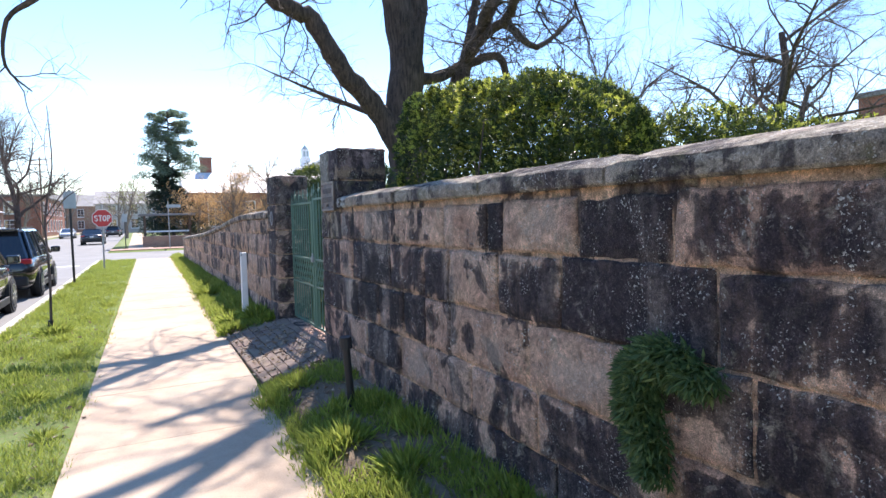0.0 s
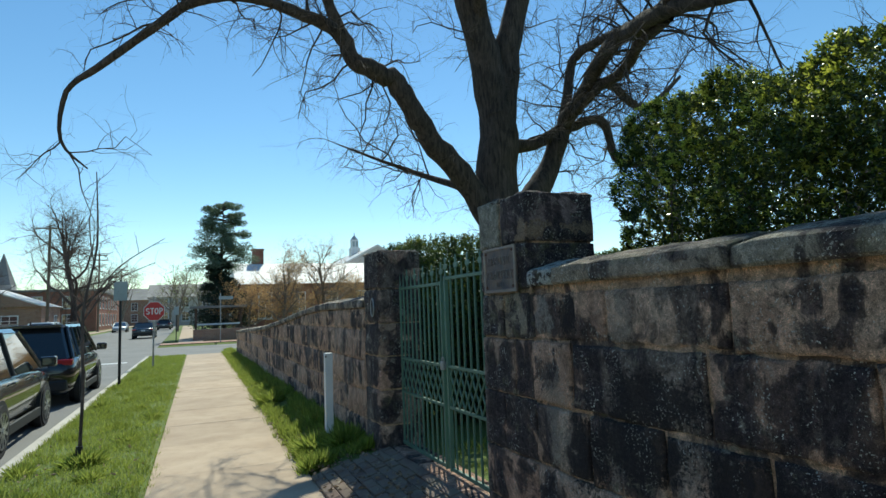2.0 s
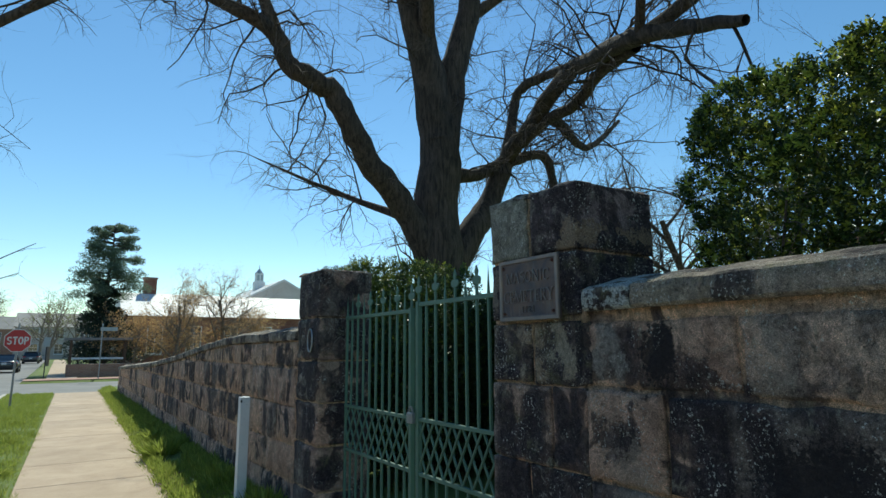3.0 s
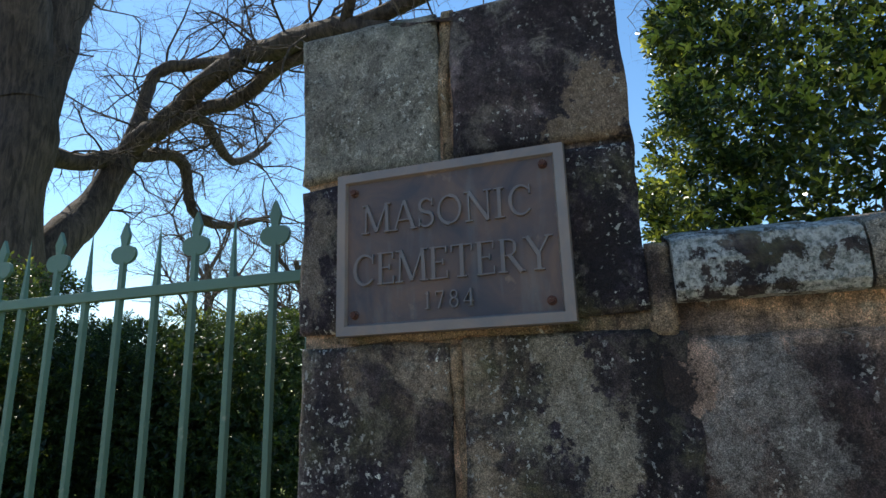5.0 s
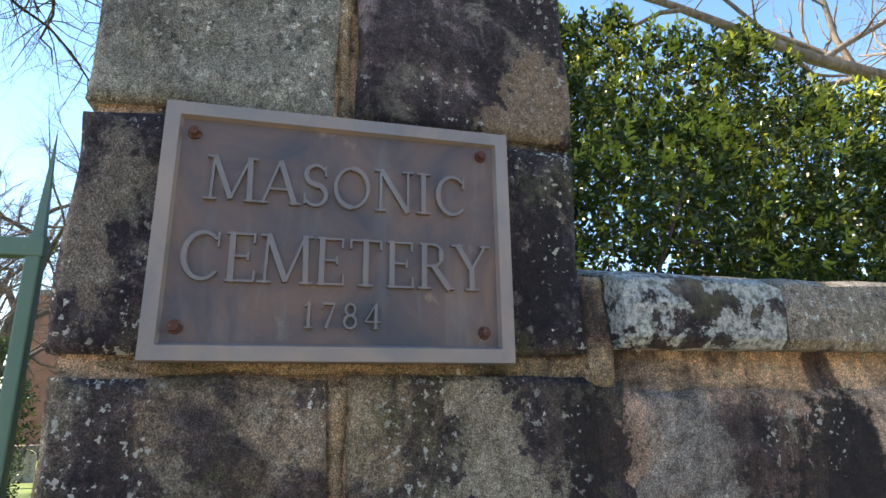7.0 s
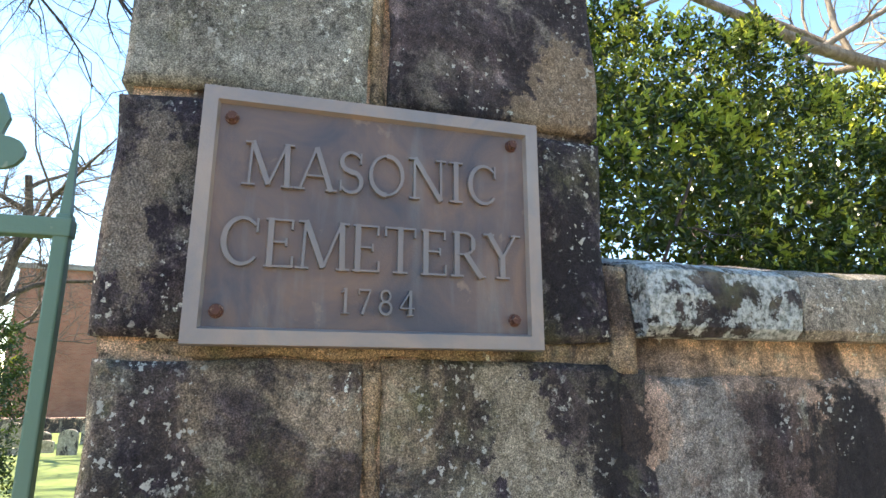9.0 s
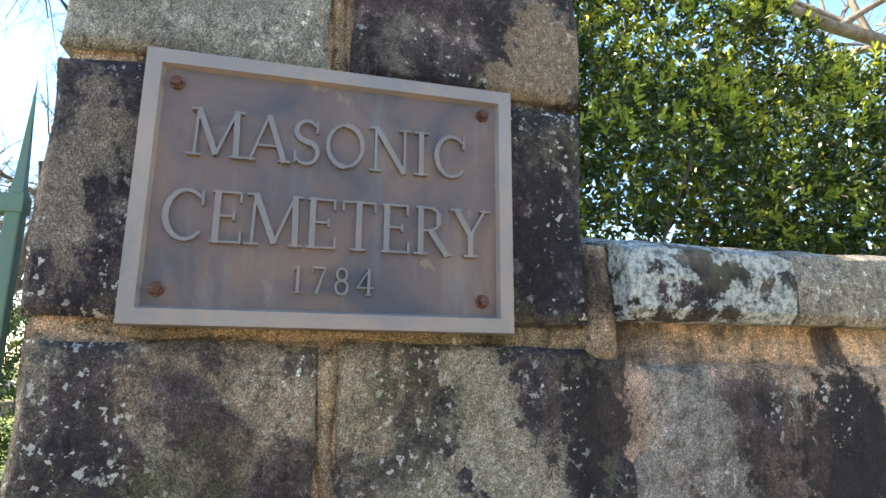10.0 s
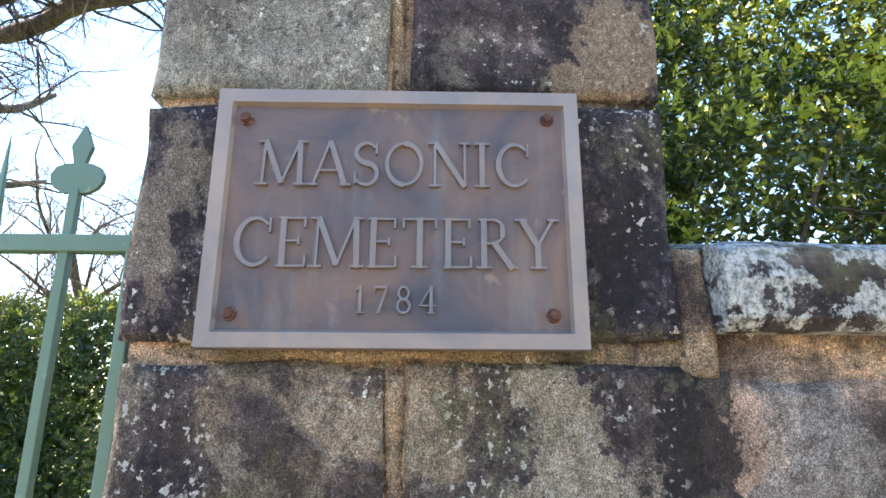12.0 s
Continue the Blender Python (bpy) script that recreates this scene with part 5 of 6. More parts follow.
def build_big_tree():
    rng = np.random.RandomState(77)
    tree = thing("bare_tree", (4.25, 7.4, 0.17), "great old bare tree with dark bark and spreading crooked limbs", "tree")
    base = np.array([4.25, 7.4, 0.17])
    twigs = [[], [], []]
    trunk_p, trunk_r = smooth_line([(4.25, 7.4, -0.1), (4.25, 7.4, 0.9), (4.22, 7.4, 2.4), (4.22, 7.4, 3.8), (4.27, 7.4, 5.2), (4.28, 7.4, 6.2)], [0.62, 0.49, 0.44, 0.46, 0.40, 0.30])
    part("trunk", tube_mesh("trunk", [(trunk_p - base, trunk_r, 20)], BARK), None, tree, "ridged dark trunk")
    limbs = [
        ([(4.22, 7.4, 5.5), (4.0, 7.4, 7.0), (3.6, 7.4, 8.4), (3.35, 7.5, 10.2), (3.0, 7.7, 12.5)], [0.36, 0.34, 0.28, 0.22, 0.10]),
        ([(4.36, 7.4, 5.5), (4.6, 7.4, 7.1), (5.0, 7.4, 8.7), (5.2, 7.3, 10.5), (5.7, 7.1, 12.5)], [0.34, 0.30, 0.26, 0.20, 0.09]),
        ([(4.1, 7.35, 3.2), (3.52, 7.4, 4.18), (2.75, 7.3, 4.82), (2.24, 7.2, 5.51), (1.9, 7.2, 6.01), (1.43, 7.1, 6.16), (1.07, 7.1, 6.29), (0.84, 7.1, 6.75), (0.43, 7.1, 6.95), (-0.09, 7.2, 7.15), (-0.74, 7.4, 7.38), (-1.69, 7.7, 7.3), (-2.49, 7.9, 6.66), (-3.27, 8.2, 6.03), (-3.79, 8.6, 5.68), (-3.9, 8.8, 4.84), (-3.5, 9.0, 4.39)], [0.3, 0.26, 0.23, 0.21, 0.2, 0.18, 0.16, 0.14, 0.12, 0.11, 0.1, 0.09, 0.075, 0.06, 0.045, 0.03, 0.015]),
        ([(0.84, 7.10, 6.75), (0.54, 7.1, 7.50), (0.24, 7.0, 8.30), (-0.11, 7.0, 9.55)], [0.12, 0.10, 0.08, 0.04]),
        ([(-1.69, 7.7, 7.3), (-2.3, 7.8, 7.41), (-3.11, 7.9, 7.7), (-3.88, 8.0, 7.96)], [0.07, 0.06, 0.045, 0.02]),
        ([(4.45, 7.4, 3.1), (5.1, 7.4, 3.95), (5.54, 7.4, 4.61), (5.86, 7.3, 5.44), (5.82, 6.9, 5.69), (5.64, 6.2, 5.86), (5.15, 4.8, 6.17), (4.82, 3.8, 6.0), (4.28, 2.6, 5.61), (4.2, 1.8, 5.34), (4.04, 1.0, 4.98)], [0.34, 0.29, 0.24, 0.20, 0.17, 0.155, 0.145, 0.14, 0.13, 0.10, 0.06]),
        ([(5.8, 7.2, 5.45), (5.98, 7.2, 6.26), (6.13, 7.2, 6.9), (6.22, 7.0, 7.17), (6.5, 6.5, 7.3), (5.66, 4.6, 6.62), (4.5, 2.9, 5.75)], [0.13, 0.115, 0.105, 0.10, 0.10, 0.10, 0.09]),
        ([(5.75, 6.6, 5.66), (5.56, 5.6, 5.8), (5.47, 4.83, 5.77), (5.13, 4.0, 5.87), (4.5, 2.75, 5.62)], [0.11, 0.10, 0.10, 0.09, 0.08]),
        ([(4.4, 7.4, 4.95), (5.2, 7.4, 5.12), (5.86, 7.3, 5.46)], [0.17, 0.13, 0.14]),
        ([(5.95, 7.1, 5.45), (6.3, 7.0, 5.62), (6.67, 6.9, 5.6), (6.83, 6.9, 5.19), (6.87, 6.8, 4.78), (7.3, 6.7, 4.61), (7.86, 6.5, 4.75), (8.6, 6.4, 5.1)], [0.12, 0.11, 0.10, 0.095, 0.085, 0.075, 0.06, 0.03]),
        ([(4.25, 2.4, 5.55), (3.95, 0.6, 5.75), (3.7, -1.0, 6.2), (3.2, -2.6, 6.8)], [0.10, 0.085, 0.065, 0.035]),
        ([(3.7, 7.4, 8.1), (2.7, 7.2, 9.3), (1.3, 7.0, 10.2)], [0.13, 0.09, 0.04]),
        ([(5.0, 7.4, 8.6), (6.2, 6.6, 9.6), (7.2, 5.4, 10.6)], [0.13, 0.09, 0.04]),
        ([(5.75, 6.8, 5.7), (6.5, 6.5, 6.3), (7.6, 6.6, 5.9), (9.0, 6.8, 6.9)], [0.14, 0.11, 0.08, 0.04]),
        ([(3.75, 7.2, 3.9), (3.3, 8.4, 4.4), (2.4, 9.4, 5.0), (1.4, 10.2, 5.6)], [0.10, 0.07, 0.04, 0.012]),
        ([(3.5, 7.4, 8.7), (2.0, 5.9, 9.2), (0.7, 4.3, 9.0), (-0.7, 2.7, 8.9)], [0.15, 0.12, 0.09, 0.04]),
        ([(3.35, 7.5, 10.0), (1.8, 6.6, 10.8), (0.0, 5.8, 11.0), (-1.8, 5.2, 10.9)], [0.14, 0.11, 0.08, 0.04]),
        ([(3.9, 7.3, 7.6), (3.0, 5.6, 9.2), (2.4, 3.6, 10.2), (1.6, 1.8, 10.6)], [0.16, 0.13, 0.10, 0.05]),
        ([(4.25, 2.5, 5.55), (3.4, 1.7, 6.3), (2.6, 0.8, 7.1)], [0.07, 0.05, 0.025]),
    ]
    for pts, rad in limbs:
        lp, lr = smooth_line(pts, rad)
        part("limb", tube_mesh("limb", [(lp - base, lr, 12)], BARK), None, tree)
        ln = float(np.linalg.norm(np.diff(lp, axis=0), axis=1).sum())
        sprout(rng, twigs, lp - base, lr, 0, (int(2.0 * ln) + 3, 8, 6), (1.8, 0.95, 0.42), 1.0, -0.07, 0.32, 0.15, 0.011)
    for level, w in enumerate(twigs):
        tagged(part("twig_work", tube_mesh("twig_work", w, BARK if level == 0 else TWIG), None, tree, "fine bare twigs"), kind="stuff")


def bare_tree(at, high, seed, label, lean=(0, 0), fork=0.28, spread=0.75, material=None, buds=None, n_main=8, dens=(7, 6, 5), name="bare_tree", bud_size=0.10):
    rng = np.random.RandomState(seed)
    tree = thing(name, at, label, "tree")
    mat_b = material or BARK
    r = high * 0.019
    tp, tr = wander(rng, (0, 0, -0.1), (lean[0], lean[1], 1), high * 0.62, r, r * 0.4, 8, 0.07)
    part("trunk", tube_mesh("trunk", [(tp, tr, 10)], mat_b), None, tree)
    tw = [[], [], []]
    for k in range(n_main):
        s = fork + (1 - fork) * (k + 0.5) / n_main
        i = min(int(s * 8), 7)
        p = tp[i] + (tp[i + 1] - tp[i]) * (s * 8 - i)
        a = k * 2.4 + rng.rand()
        d = (math.cos(a) * spread, math.sin(a) * spread, 1.0 - 0.2 * rng.rand())
        ln = high * (0.55 - 0.28 * s) * rng.uniform(0.85, 1.2)
        lp, lr = wander(rng, p, d, ln, tr[i] * 0.62, 0.012, 7, 0.17, 0.02)
        part("limb", tube_mesh("limb", [(lp, lr, 7)], mat_b), None, tree)
        sprout(rng, tw, lp, lr, 0, dens, (ln * 0.46, ln * 0.24, ln * 0.12), 0.9, 0.0, 0.2, 0.15)
    tagged(part("twig_work", tube_mesh("twig_work", tw[0] + tw[1] + tw[2], TWIG if not material else material), None, tree), kind="stuff")
    if buds:
        tips = np.array([b[0][-1 - (j % 2)] for j, b in enumerate(tw[2] + tw[1])])
        tips = tips + rng.normal(0, 0.06, tips.shape)
        tagged(part("bud_haze", leaves_mesh("bud_haze", tips, rng.normal(size=tips.shape), bud_size, bud_size * 0.6, buds, rng), None, tree, "opening spring buds"), kind="stuff")
    return tree


def evergreen(at, high, seed, label, clumps, leaf, material, spread, name="pine_tree", low=0.35, per=420):
    """An evergreen with a tapered trunk, limbs, and needles in uneven clumps."""
    rng = np.random.RandomState(seed)
    tree = thing(name, at, label, "tree")
    tp, tr = wander(rng, (0, 0, -0.1), (0.02, 0, 1), high * 0.97, high * 0.022, 0.03, 10, 0.03)
    part("trunk", tube_mesh("trunk", [(tp, tr, 9)], BARK), None, tree)
    at_l, way, limbs = [], [], []
    for k in range(clumps):
        s = low + (1 - low) * (k + rng.rand()) / clumps
        i = min(int(s * 10), 9)
        p = tp[i] + (tp[i + 1] - tp[i]) * (s * 10 - i)
        a = rng.rand() * 6.283
        rr = spread(s) * rng.uniform(0.45, 1.0)
        c = p + np.array([math.cos(a) * rr, math.sin(a) * rr, rng.uniform(-0.1, 0.35) * rr])
        lp = np.array([p, (p + c) / 2 + (0, 0, 0.05 * rr), c])
        limbs.append((lp, np.array([0.06, 0.04, 0.015]) * high / 11, 5))
        size = spread(s) * (rng.uniform(0.20, 0.34) if name == 'pine_tree' else rng.uniform(0.28, 0.46))
        q = rng.normal(size=(per, 3))
        q = q / np.linalg.norm(q, axis=1)[:, None] * (rng.rand(per, 1) ** 0.5) * size * np.array([1.2, 1.2, 0.62])
        at_l.append(c + q)
        way.append(q + rng.normal(0, size * 0.5, q.shape) + (0, 0, 0.2 * size))
    for lp, lr, sd in limbs[:60]:
        part("limb", tube_mesh("limb", [(lp, lr, sd)], BARK), None, tree)
    if limbs[60:]:
        tagged(part("limb_rest", tube_mesh("limb_rest", limbs[60:], BARK), None, tree), kind="stuff")
    tagged(part("crown", leaves_mesh("crown", np.concatenate(at_l), np.concatenate(way), leaf, leaf * 0.32, material, rng), None, tree, "uneven evergreen crown"), kind="stuff")
    return tree


build_big_tree()
# cemetery side
bare_tree((21.0, 9.5, -0.6), 15, 201, "tall bare tree among the graves", spread=0.9, dens=(10, 8, 6))
bare_tree((31.0, 14.5, -0.8), 15, 202, "bare spreading tree behind the graves", spread=0.9)
bare_tree((17.5, 15.0, -0.4), 12, 203, "bare tree with fine purple-brown twigs", spread=0.8, dens=(10, 8, 6))
bare_tree((24.0, 3.0, -0.7), 14, 204, "bare old tree deep in the cemetery", spread=0.95)
bare_tree((13.0, 22.0, -0.2), 11, 205, "slender bare tree behind the hedge", spread=0.7)
bare_tree((14.0, 8.0, -0.4), 9.5, 207, "low wide bare tree with fine tangled twigs", spread=1.15, fork=0.12, dens=(9, 7, 6), n_main=11)
bare_tree((3.3, -4.7, 0.17), 9, 206, "pale-barked bare tree behind the box hedge", lean=(-0.22, 0.14), material=BARK_PALE, spread=0.9, fork=0.45)
# ahead and across the street
evergreen((0.3, 48, -0.05), 11.3, 301, "tall pine with an open tufted crown", 78, 0.17, NEEDLE, lambda s: (2.6 if s < 0.62 else 1.8) if s < 0.72 else 2.0 - 3.4 * (s - 0.72), low=0.50, per=300)
evergreen((0.9, 46.5, -0.05), 7.0, 302, "dense dark conifer beside the crossing", 60, 0.22, DARK_NEEDLE, lambda s: 2.6 * (1.10 - s), "conifer", 0.08, 380)
bare_tree((4.6, 41.5, -0.05), 7.6, 211, "small tree covered in russet spring buds", spread=0.9, fork=0.12, material=BARK_PALE, buds=BUD_ORANGE, name="budding_tree", dens=(9, 7, 6), bud_size=0.09, n_main=11)
bare_tree((8.2, 42.5, -0.05), 8.6, 212, "taller tree with pinkish spring buds", spread=0.7, fork=0.15, material=BARK_PALE, buds=BUD_ORANGE, name="budding_tree", dens=(8, 7, 5), bud_size=0.07, n_main=11)
bare_tree((2.4, 42.8, -0.05), 5.2, 213, "low golden budding tree by the corner", spread=1.2, fork=0.10, material=BARK_PALE, buds=BUD_ORANGE, name="budding_tree", dens=(9, 7, 6), bud_size=0.10, n_main=11)
bare_tree((11.0, 46.0, -0.05), 6.4, 214, "russet budding tree in front of the house", spread=0.9, fork=0.12, material=BARK_PALE, buds=BUD_ORANGE, name="budding_tree", dens=(8, 7, 5), n_main=10)
bare_tree((6.2, 44.5, -0.05), 5.4, 215, "low russet budding tree by the brick wall", spread=1.1, fork=0.10, material=BARK_PALE, buds=BUD_ORANGE, name="budding_tree", dens=(8, 7, 5), n_main=10)
bare_tree((-13.2, 72, 0), 18.5, 221, "wide bare street tree across the road", spread=0.85, fork=0.20, dens=(11, 9, 6), n_main=13)
bare_tree((-16.5, 52, 0), 9, 226, "small bare tree across the road", spread=0.8, fork=0.3)
for k, (x, y, h, g) in enumerate(((-2.8, 74, 9, 1), (-3.0, 88, 11, 0), (0.5, 95, 11, 1), (-4.5, 112, 12, 0), (-11.5, 105, 12, 1), (3.5, 105, 12, 0), (-15.5, 92, 11, 0), (-17, 120, 13, 1))):
    bare_tree((x, y, 0), h, 230 + k, "distant street tree hazed with spring buds", material=BARK_PALE, spread=0.6, buds=BUD_GREEN if g else None, dens=(5, 4, 4), bud_size=0.16)


far_a = bare_tree((-22, 150, 0), 13, 251, "hazy bare tree on the skyline", material=BARK_PALE, spread=0.7, dens=(6, 5, 4))
far_b = bare_tree((30, 150, 0), 14, 252, "hazy budding tree on the skyline", material=BARK_PALE, spread=0.8, buds=BUD_GREEN, dens=(6, 5, 4), bud_size=0.2)
for k in range(16):
    copy_thing(far_a if k % 2 else far_b, pose(-75 + 10 * k + 3 * math.sin(k * 5), 165 + 14 * math.sin(k * 2.3), 0, 0, 0, 47 * k))


def build_sapling():
    rng = np.random.RandomState(9)
    sap = thing("sapling", (-2.93, 4.71, 0.0), "thin leafless street sapling in the grass verge", "sapling")
    tp, tr = smooth_line([(0, 0, -0.05), (0.02, 0.02, 0.9), (0.0, 0.05, 1.7), (0.12, 0.1, 2.5), (0.10, 0.1, 3.4)], [0.022, 0.019, 0.016, 0.012, 0.006])
    part("stem", tube_mesh("stem", [(tp, tr, 8)], TWIG), None, sap)
    part("guard", rod((0, 0, -0.03), (0, 0, 0.19), 0.045, 0.036, 10), TRIM, sap, "dark plastic trunk guard")
    for pts, r in (([(0, 0.05, 1.6), (0.30, 0.1, 2.05), (0.75, 0.15, 2.30)], 0.010), ([(0.02, 0.05, 1.75), (0.35, 0.2, 2.25), (0.85, 0.3, 2.62)], 0.011), ([(0.1, 0.1, 2.2), (0.05, 0.0, 2.8), (0.15, -0.05, 3.3)], 0.008), ([(0.0, 0.05, 1.5), (-0.15, 0.0, 2.1), (-0.12, 0.05, 2.9)], 0.009), ([(0.0, 0.05, 1.8), (-0.35, 0.1, 2.2), (-0.5, 0.2, 2.6)], 0.008)):
        lp, lr = smooth_line(pts, [r, r * 0.7, r * 0.3])
        part("branch", tube_mesh("branch", [(lp, lr, 6)], TWIG), None, sap)
        tw = [[]]
        sprout(rng, tw, lp, lr, 0, (6,), (0.25,), 0.8)
        tagged(part("twig_work", tube_mesh("twig_work", tw[0], TWIG), None, sap), kind="stuff")


build_sapling()


# ---- grass ----
def grass_patch(name, x0, x1, y0, y1, n, label, seed, high=0.07, parent_z=None, bare=0.42):
    rng = np.random.RandomState(seed)
    x, y = rng.uniform(x0, x1, n), y0 + (y1 - y0) * rng.rand(n) ** 1.5
    keep = np.array([noise.noise(Vector((a * 1.4, c * 1.4, seed))) > bare - 0.9 + 0.25 * rng.rand() for a, c in zip(x, y)])
    x, y = x[keep], y[keep]
    tuft = np.array([1 + 1.1 * max(0, noise.noise(Vector((a * 2.6, c * 2.6, 5)))) for a, c in zip(x, y)])
    z = np.array([ground_z(a, c) for a, c in zip(x, y)])
    xs = np.array([skew(a, c) if a > -4 and a < -0.3 else a for a, c in zip(x, y)])
    d = np.stack([rng.normal(0, 0.5, len(x)), rng.normal(0, 0.5, len(x)), np.ones(len(x))], 1)
    ob = new(name, leaves_mesh(name, np.stack([xs, y, z - 0.006], 1), d * 1.0, 1.0, 0.10, GRASS, rng))
    me = ob.data
    co = np.zeros(len(me.vertices) * 3, np.float32)
    me.vertices.foreach_get("co", co)
    co = co.reshape(-1, 4, 3)
    root = co[:, :1, :]
    co = root + (co - root) * (high * tuft)[:, None, None]
    me.vertices.foreach_set("co", co.astype(np.float32).ravel())
    me.update()
    tagged(ob, label, "grass", kind="stuff")


grass_patch("grass_verge", -3.60, -2.10, -3.5, 24.5, 62000, "bright spring grass in the verge beside the kerb", 61, 0.075)
grass_patch("grass_strip", -0.80, -0.02, -5.5, -0.1, 26000, "rough grass along the foot of the wall", 62, 0.10, bare=0.60)
grass_patch("grass_strip", -0.76, -0.02, 2.85, 24.5, 30000, "long grass along the foot of the far wall", 63, 0.11)
grass_patch("cemetery_grass", 0.5, 4.5, -0.2, 2.4, 9000, "lit grass inside the gate", 64, 0.08)


def weed(at, seed, label, size=0.2, n=260):
    rng = np.random.RandomState(seed)
    w = thing("weed", at, label, "plant")
    p = rng.normal(0, size * 0.35, (n, 3)) * (1, 1, 0)
    d = p * 2.2 / size + rng.normal(0, 0.35, (n, 3)) + (0, 0, 0.9)
    part("leaves", leaves_mesh("leaves", p, d, size * 0.9, size * 0.12, GRASS, rng), None, w)


for k, (x, y, s) in enumerate(((-0.45, 3.6, 0.22), (-0.38, 7.6, 0.26), (-0.30, 9.2, 0.2), (-0.5, -1.9, 0.2), (-0.35, -2.6, 0.18), (-0.45, -0.4, 0.16), (-2.86, 4.6, 0.2), (-0.15, 3.4, 0.25))):
    weed((x, y, ground_z(x, y)), 400 + k, "clump of long green weeds", s)


for k in range(26):
    x, y = -2.35 - 1.15 * ((k * 0.618) % 1), -0.5 + 0.62 * k
    weed((skew(x, y), y, 0.0), 430 + k, "low clump of clover in the verge", 0.10 + 0.05 * ((k * 0.37) % 1), 150)


def build_litter():
    rng = np.random.RandomState(71)
    n = 1900
    x = np.concatenate([rng.uniform(-0.8, -0.05, 1700), rng.uniform(-3.5, -2.2, 200)])
    y = rng.uniform(-4, 6, n)
    z = np.array([ground_z(a, c) for a, c in zip(x, y)]) + rng.uniform(0.02, 0.05, n)
    m = leaf_mat("dry_leaf", (0.20, 0.13, 0.08), (0.33, 0.24, 0.16), (0.45, 0.37, 0.27), 0.2, 0.8)
    tagged(new("leaf_litter", leaves_mesh("leaf_litter", np.stack([x, y, z], 1), rng.normal(size=(n, 3)) * (1, 1, 0.3), 0.05, 0.03, m, rng)), "dry brown leaves scattered in the grass", "leaf litter", kind="stuff")


build_litter()


# ---- cars ----
def loft(sections, closed=True):
    bm = bmesh.new()
    rows = [[bm.verts.new(p) for p in s] for s in sections]
    n = len(rows[0])
    for a, c in zip(rows, rows[1:]):
        for k in range(n if closed else n - 1):
            bm.faces.new((a[k], a[(k + 1) % n], c[(k + 1) % n], c[k]))
    if closed:
        bm.faces.new(rows[0][::-1]), bm.faces.new(rows[-1])
    bmesh.ops.recalc_face_normals(bm, faces=bm.faces)
    return bm


def ring_section(y, half, z0, z1, r=0.12, tuck=0.06):
    """A rounded body section across the car."""
    return [(-half + tuck + r, y, z0), (half - tuck - r, y, z0), (half - tuck, y, z0 + r), (half, y, (z0 + z1) * 0.52), (half - 0.03, y, z1 - r * 0.7), (half - 0.03 - r * 0.6, y, z1), (-half + 0.03 + r * 0.6, y, z1), (-half + 0.03, y, z1 - r * 0.7), (-half, y, (z0 + z1) * 0.52), (-half + tuck, y, z0 + r)]


def car_body(long, wide, high, belt, suv):
    """Stations from the rear (-y) to the front (+y)."""
    h = wide / 2
    rows = []
    for s, hw, z0, z1 in ((-0.5, 0.80, 0.42, belt - 0.22), (-0.485, 0.92, 0.30, belt - 0.06), (-0.44, 0.985, 0.24, belt), (-0.25, 1.0, 0.22, belt), (0.0, 1.0, 0.21, belt - 0.01), (0.22, 1.0, 0.22, belt - 0.03), (0.36, 0.98, 0.22, belt - 0.10), (0.46, 0.92, 0.26, belt - 0.20), (0.49, 0.82, 0.32, belt - 0.30), (0.5, 0.70, 0.42, belt - 0.40)):
        rows.append(ring_section(s * long, h * hw, z0, z1))
    return loft(rows)


def cabin(long, wide, high, belt, suv, grow=0.0, top_only=False):
    h = wide / 2
    back, front = (-0.47, 0.30) if suv else (-0.34, 0.30)
    rb, rf = (-0.40, 0.10) if suv else (-0.20, 0.06)
    rows = []
    for z, f in ((belt - 0.03, 0.0), (belt + (high - belt) * 0.5, 0.55), (high - 0.06, 0.94), (high, 1.0)):
        y0, y1 = (back + (rb - back) * f) * long, (front + (rf - front) * f) * long
        w = h * (0.93 - 0.20 * f) - (0.04 if f == 1.0 else 0) + grow
        c = 0.10
        rows.append([(-w + c, y0, z), (w - c, y0, z), (w, y0 + c, z), (w, y1 - c * 2, z), (w - c, y1, z), (-w + c, y1, z), (-w, y1 - c * 2, z), (-w, y0 + c, z)])
    return loft(rows[2:] if top_only else rows)


def wheel(parent, x, y, r, side):
    w = part("wheel", rod((x - 0.11, y, r), (x + 0.11, y, r), r * 0.62, sides=20), TRIM, parent)
    tyre = bmesh.new()
    for rr, dx in ((r, 0.085), (r * 0.965, 0.115)):
        bmesh.ops.create_cone(tyre, cap_ends=True, segments=28, radius1=rr, radius2=rr, depth=dx * 2, matrix=pose(x, y, r, 0, 90, 0))
    part("tyre", tyre, TYRE, w)
    rim = bmesh.new()
    xo = x + side * 0.118
    for k in range(10):
        a = 2 * math.pi * k / 10
        add_box(rim, xo - 0.008, xo + 0.008, -0.020, 0.020, 0.03, r * 0.66, Matrix.Translation((0, y, r)) @ Matrix.Rotation(a, 4, "X"))
    bmesh.ops.create_cone(rim, cap_ends=True, segments=16, radius1=0.055, radius2=0.05, depth=0.03, matrix=pose(xo, y, r, 0, 90, 0))
    for k in range(24):
        a = 2 * math.pi * k / 24
        add_box(rim, xo - 0.010, xo + 0.006, -0.048, 0.048, r * 0.62, r * 0.69, Matrix.Translation((0, y, r)) @ Matrix.Rotation(a, 4, "X"))
    part("rim", rim, ALLOY, w)


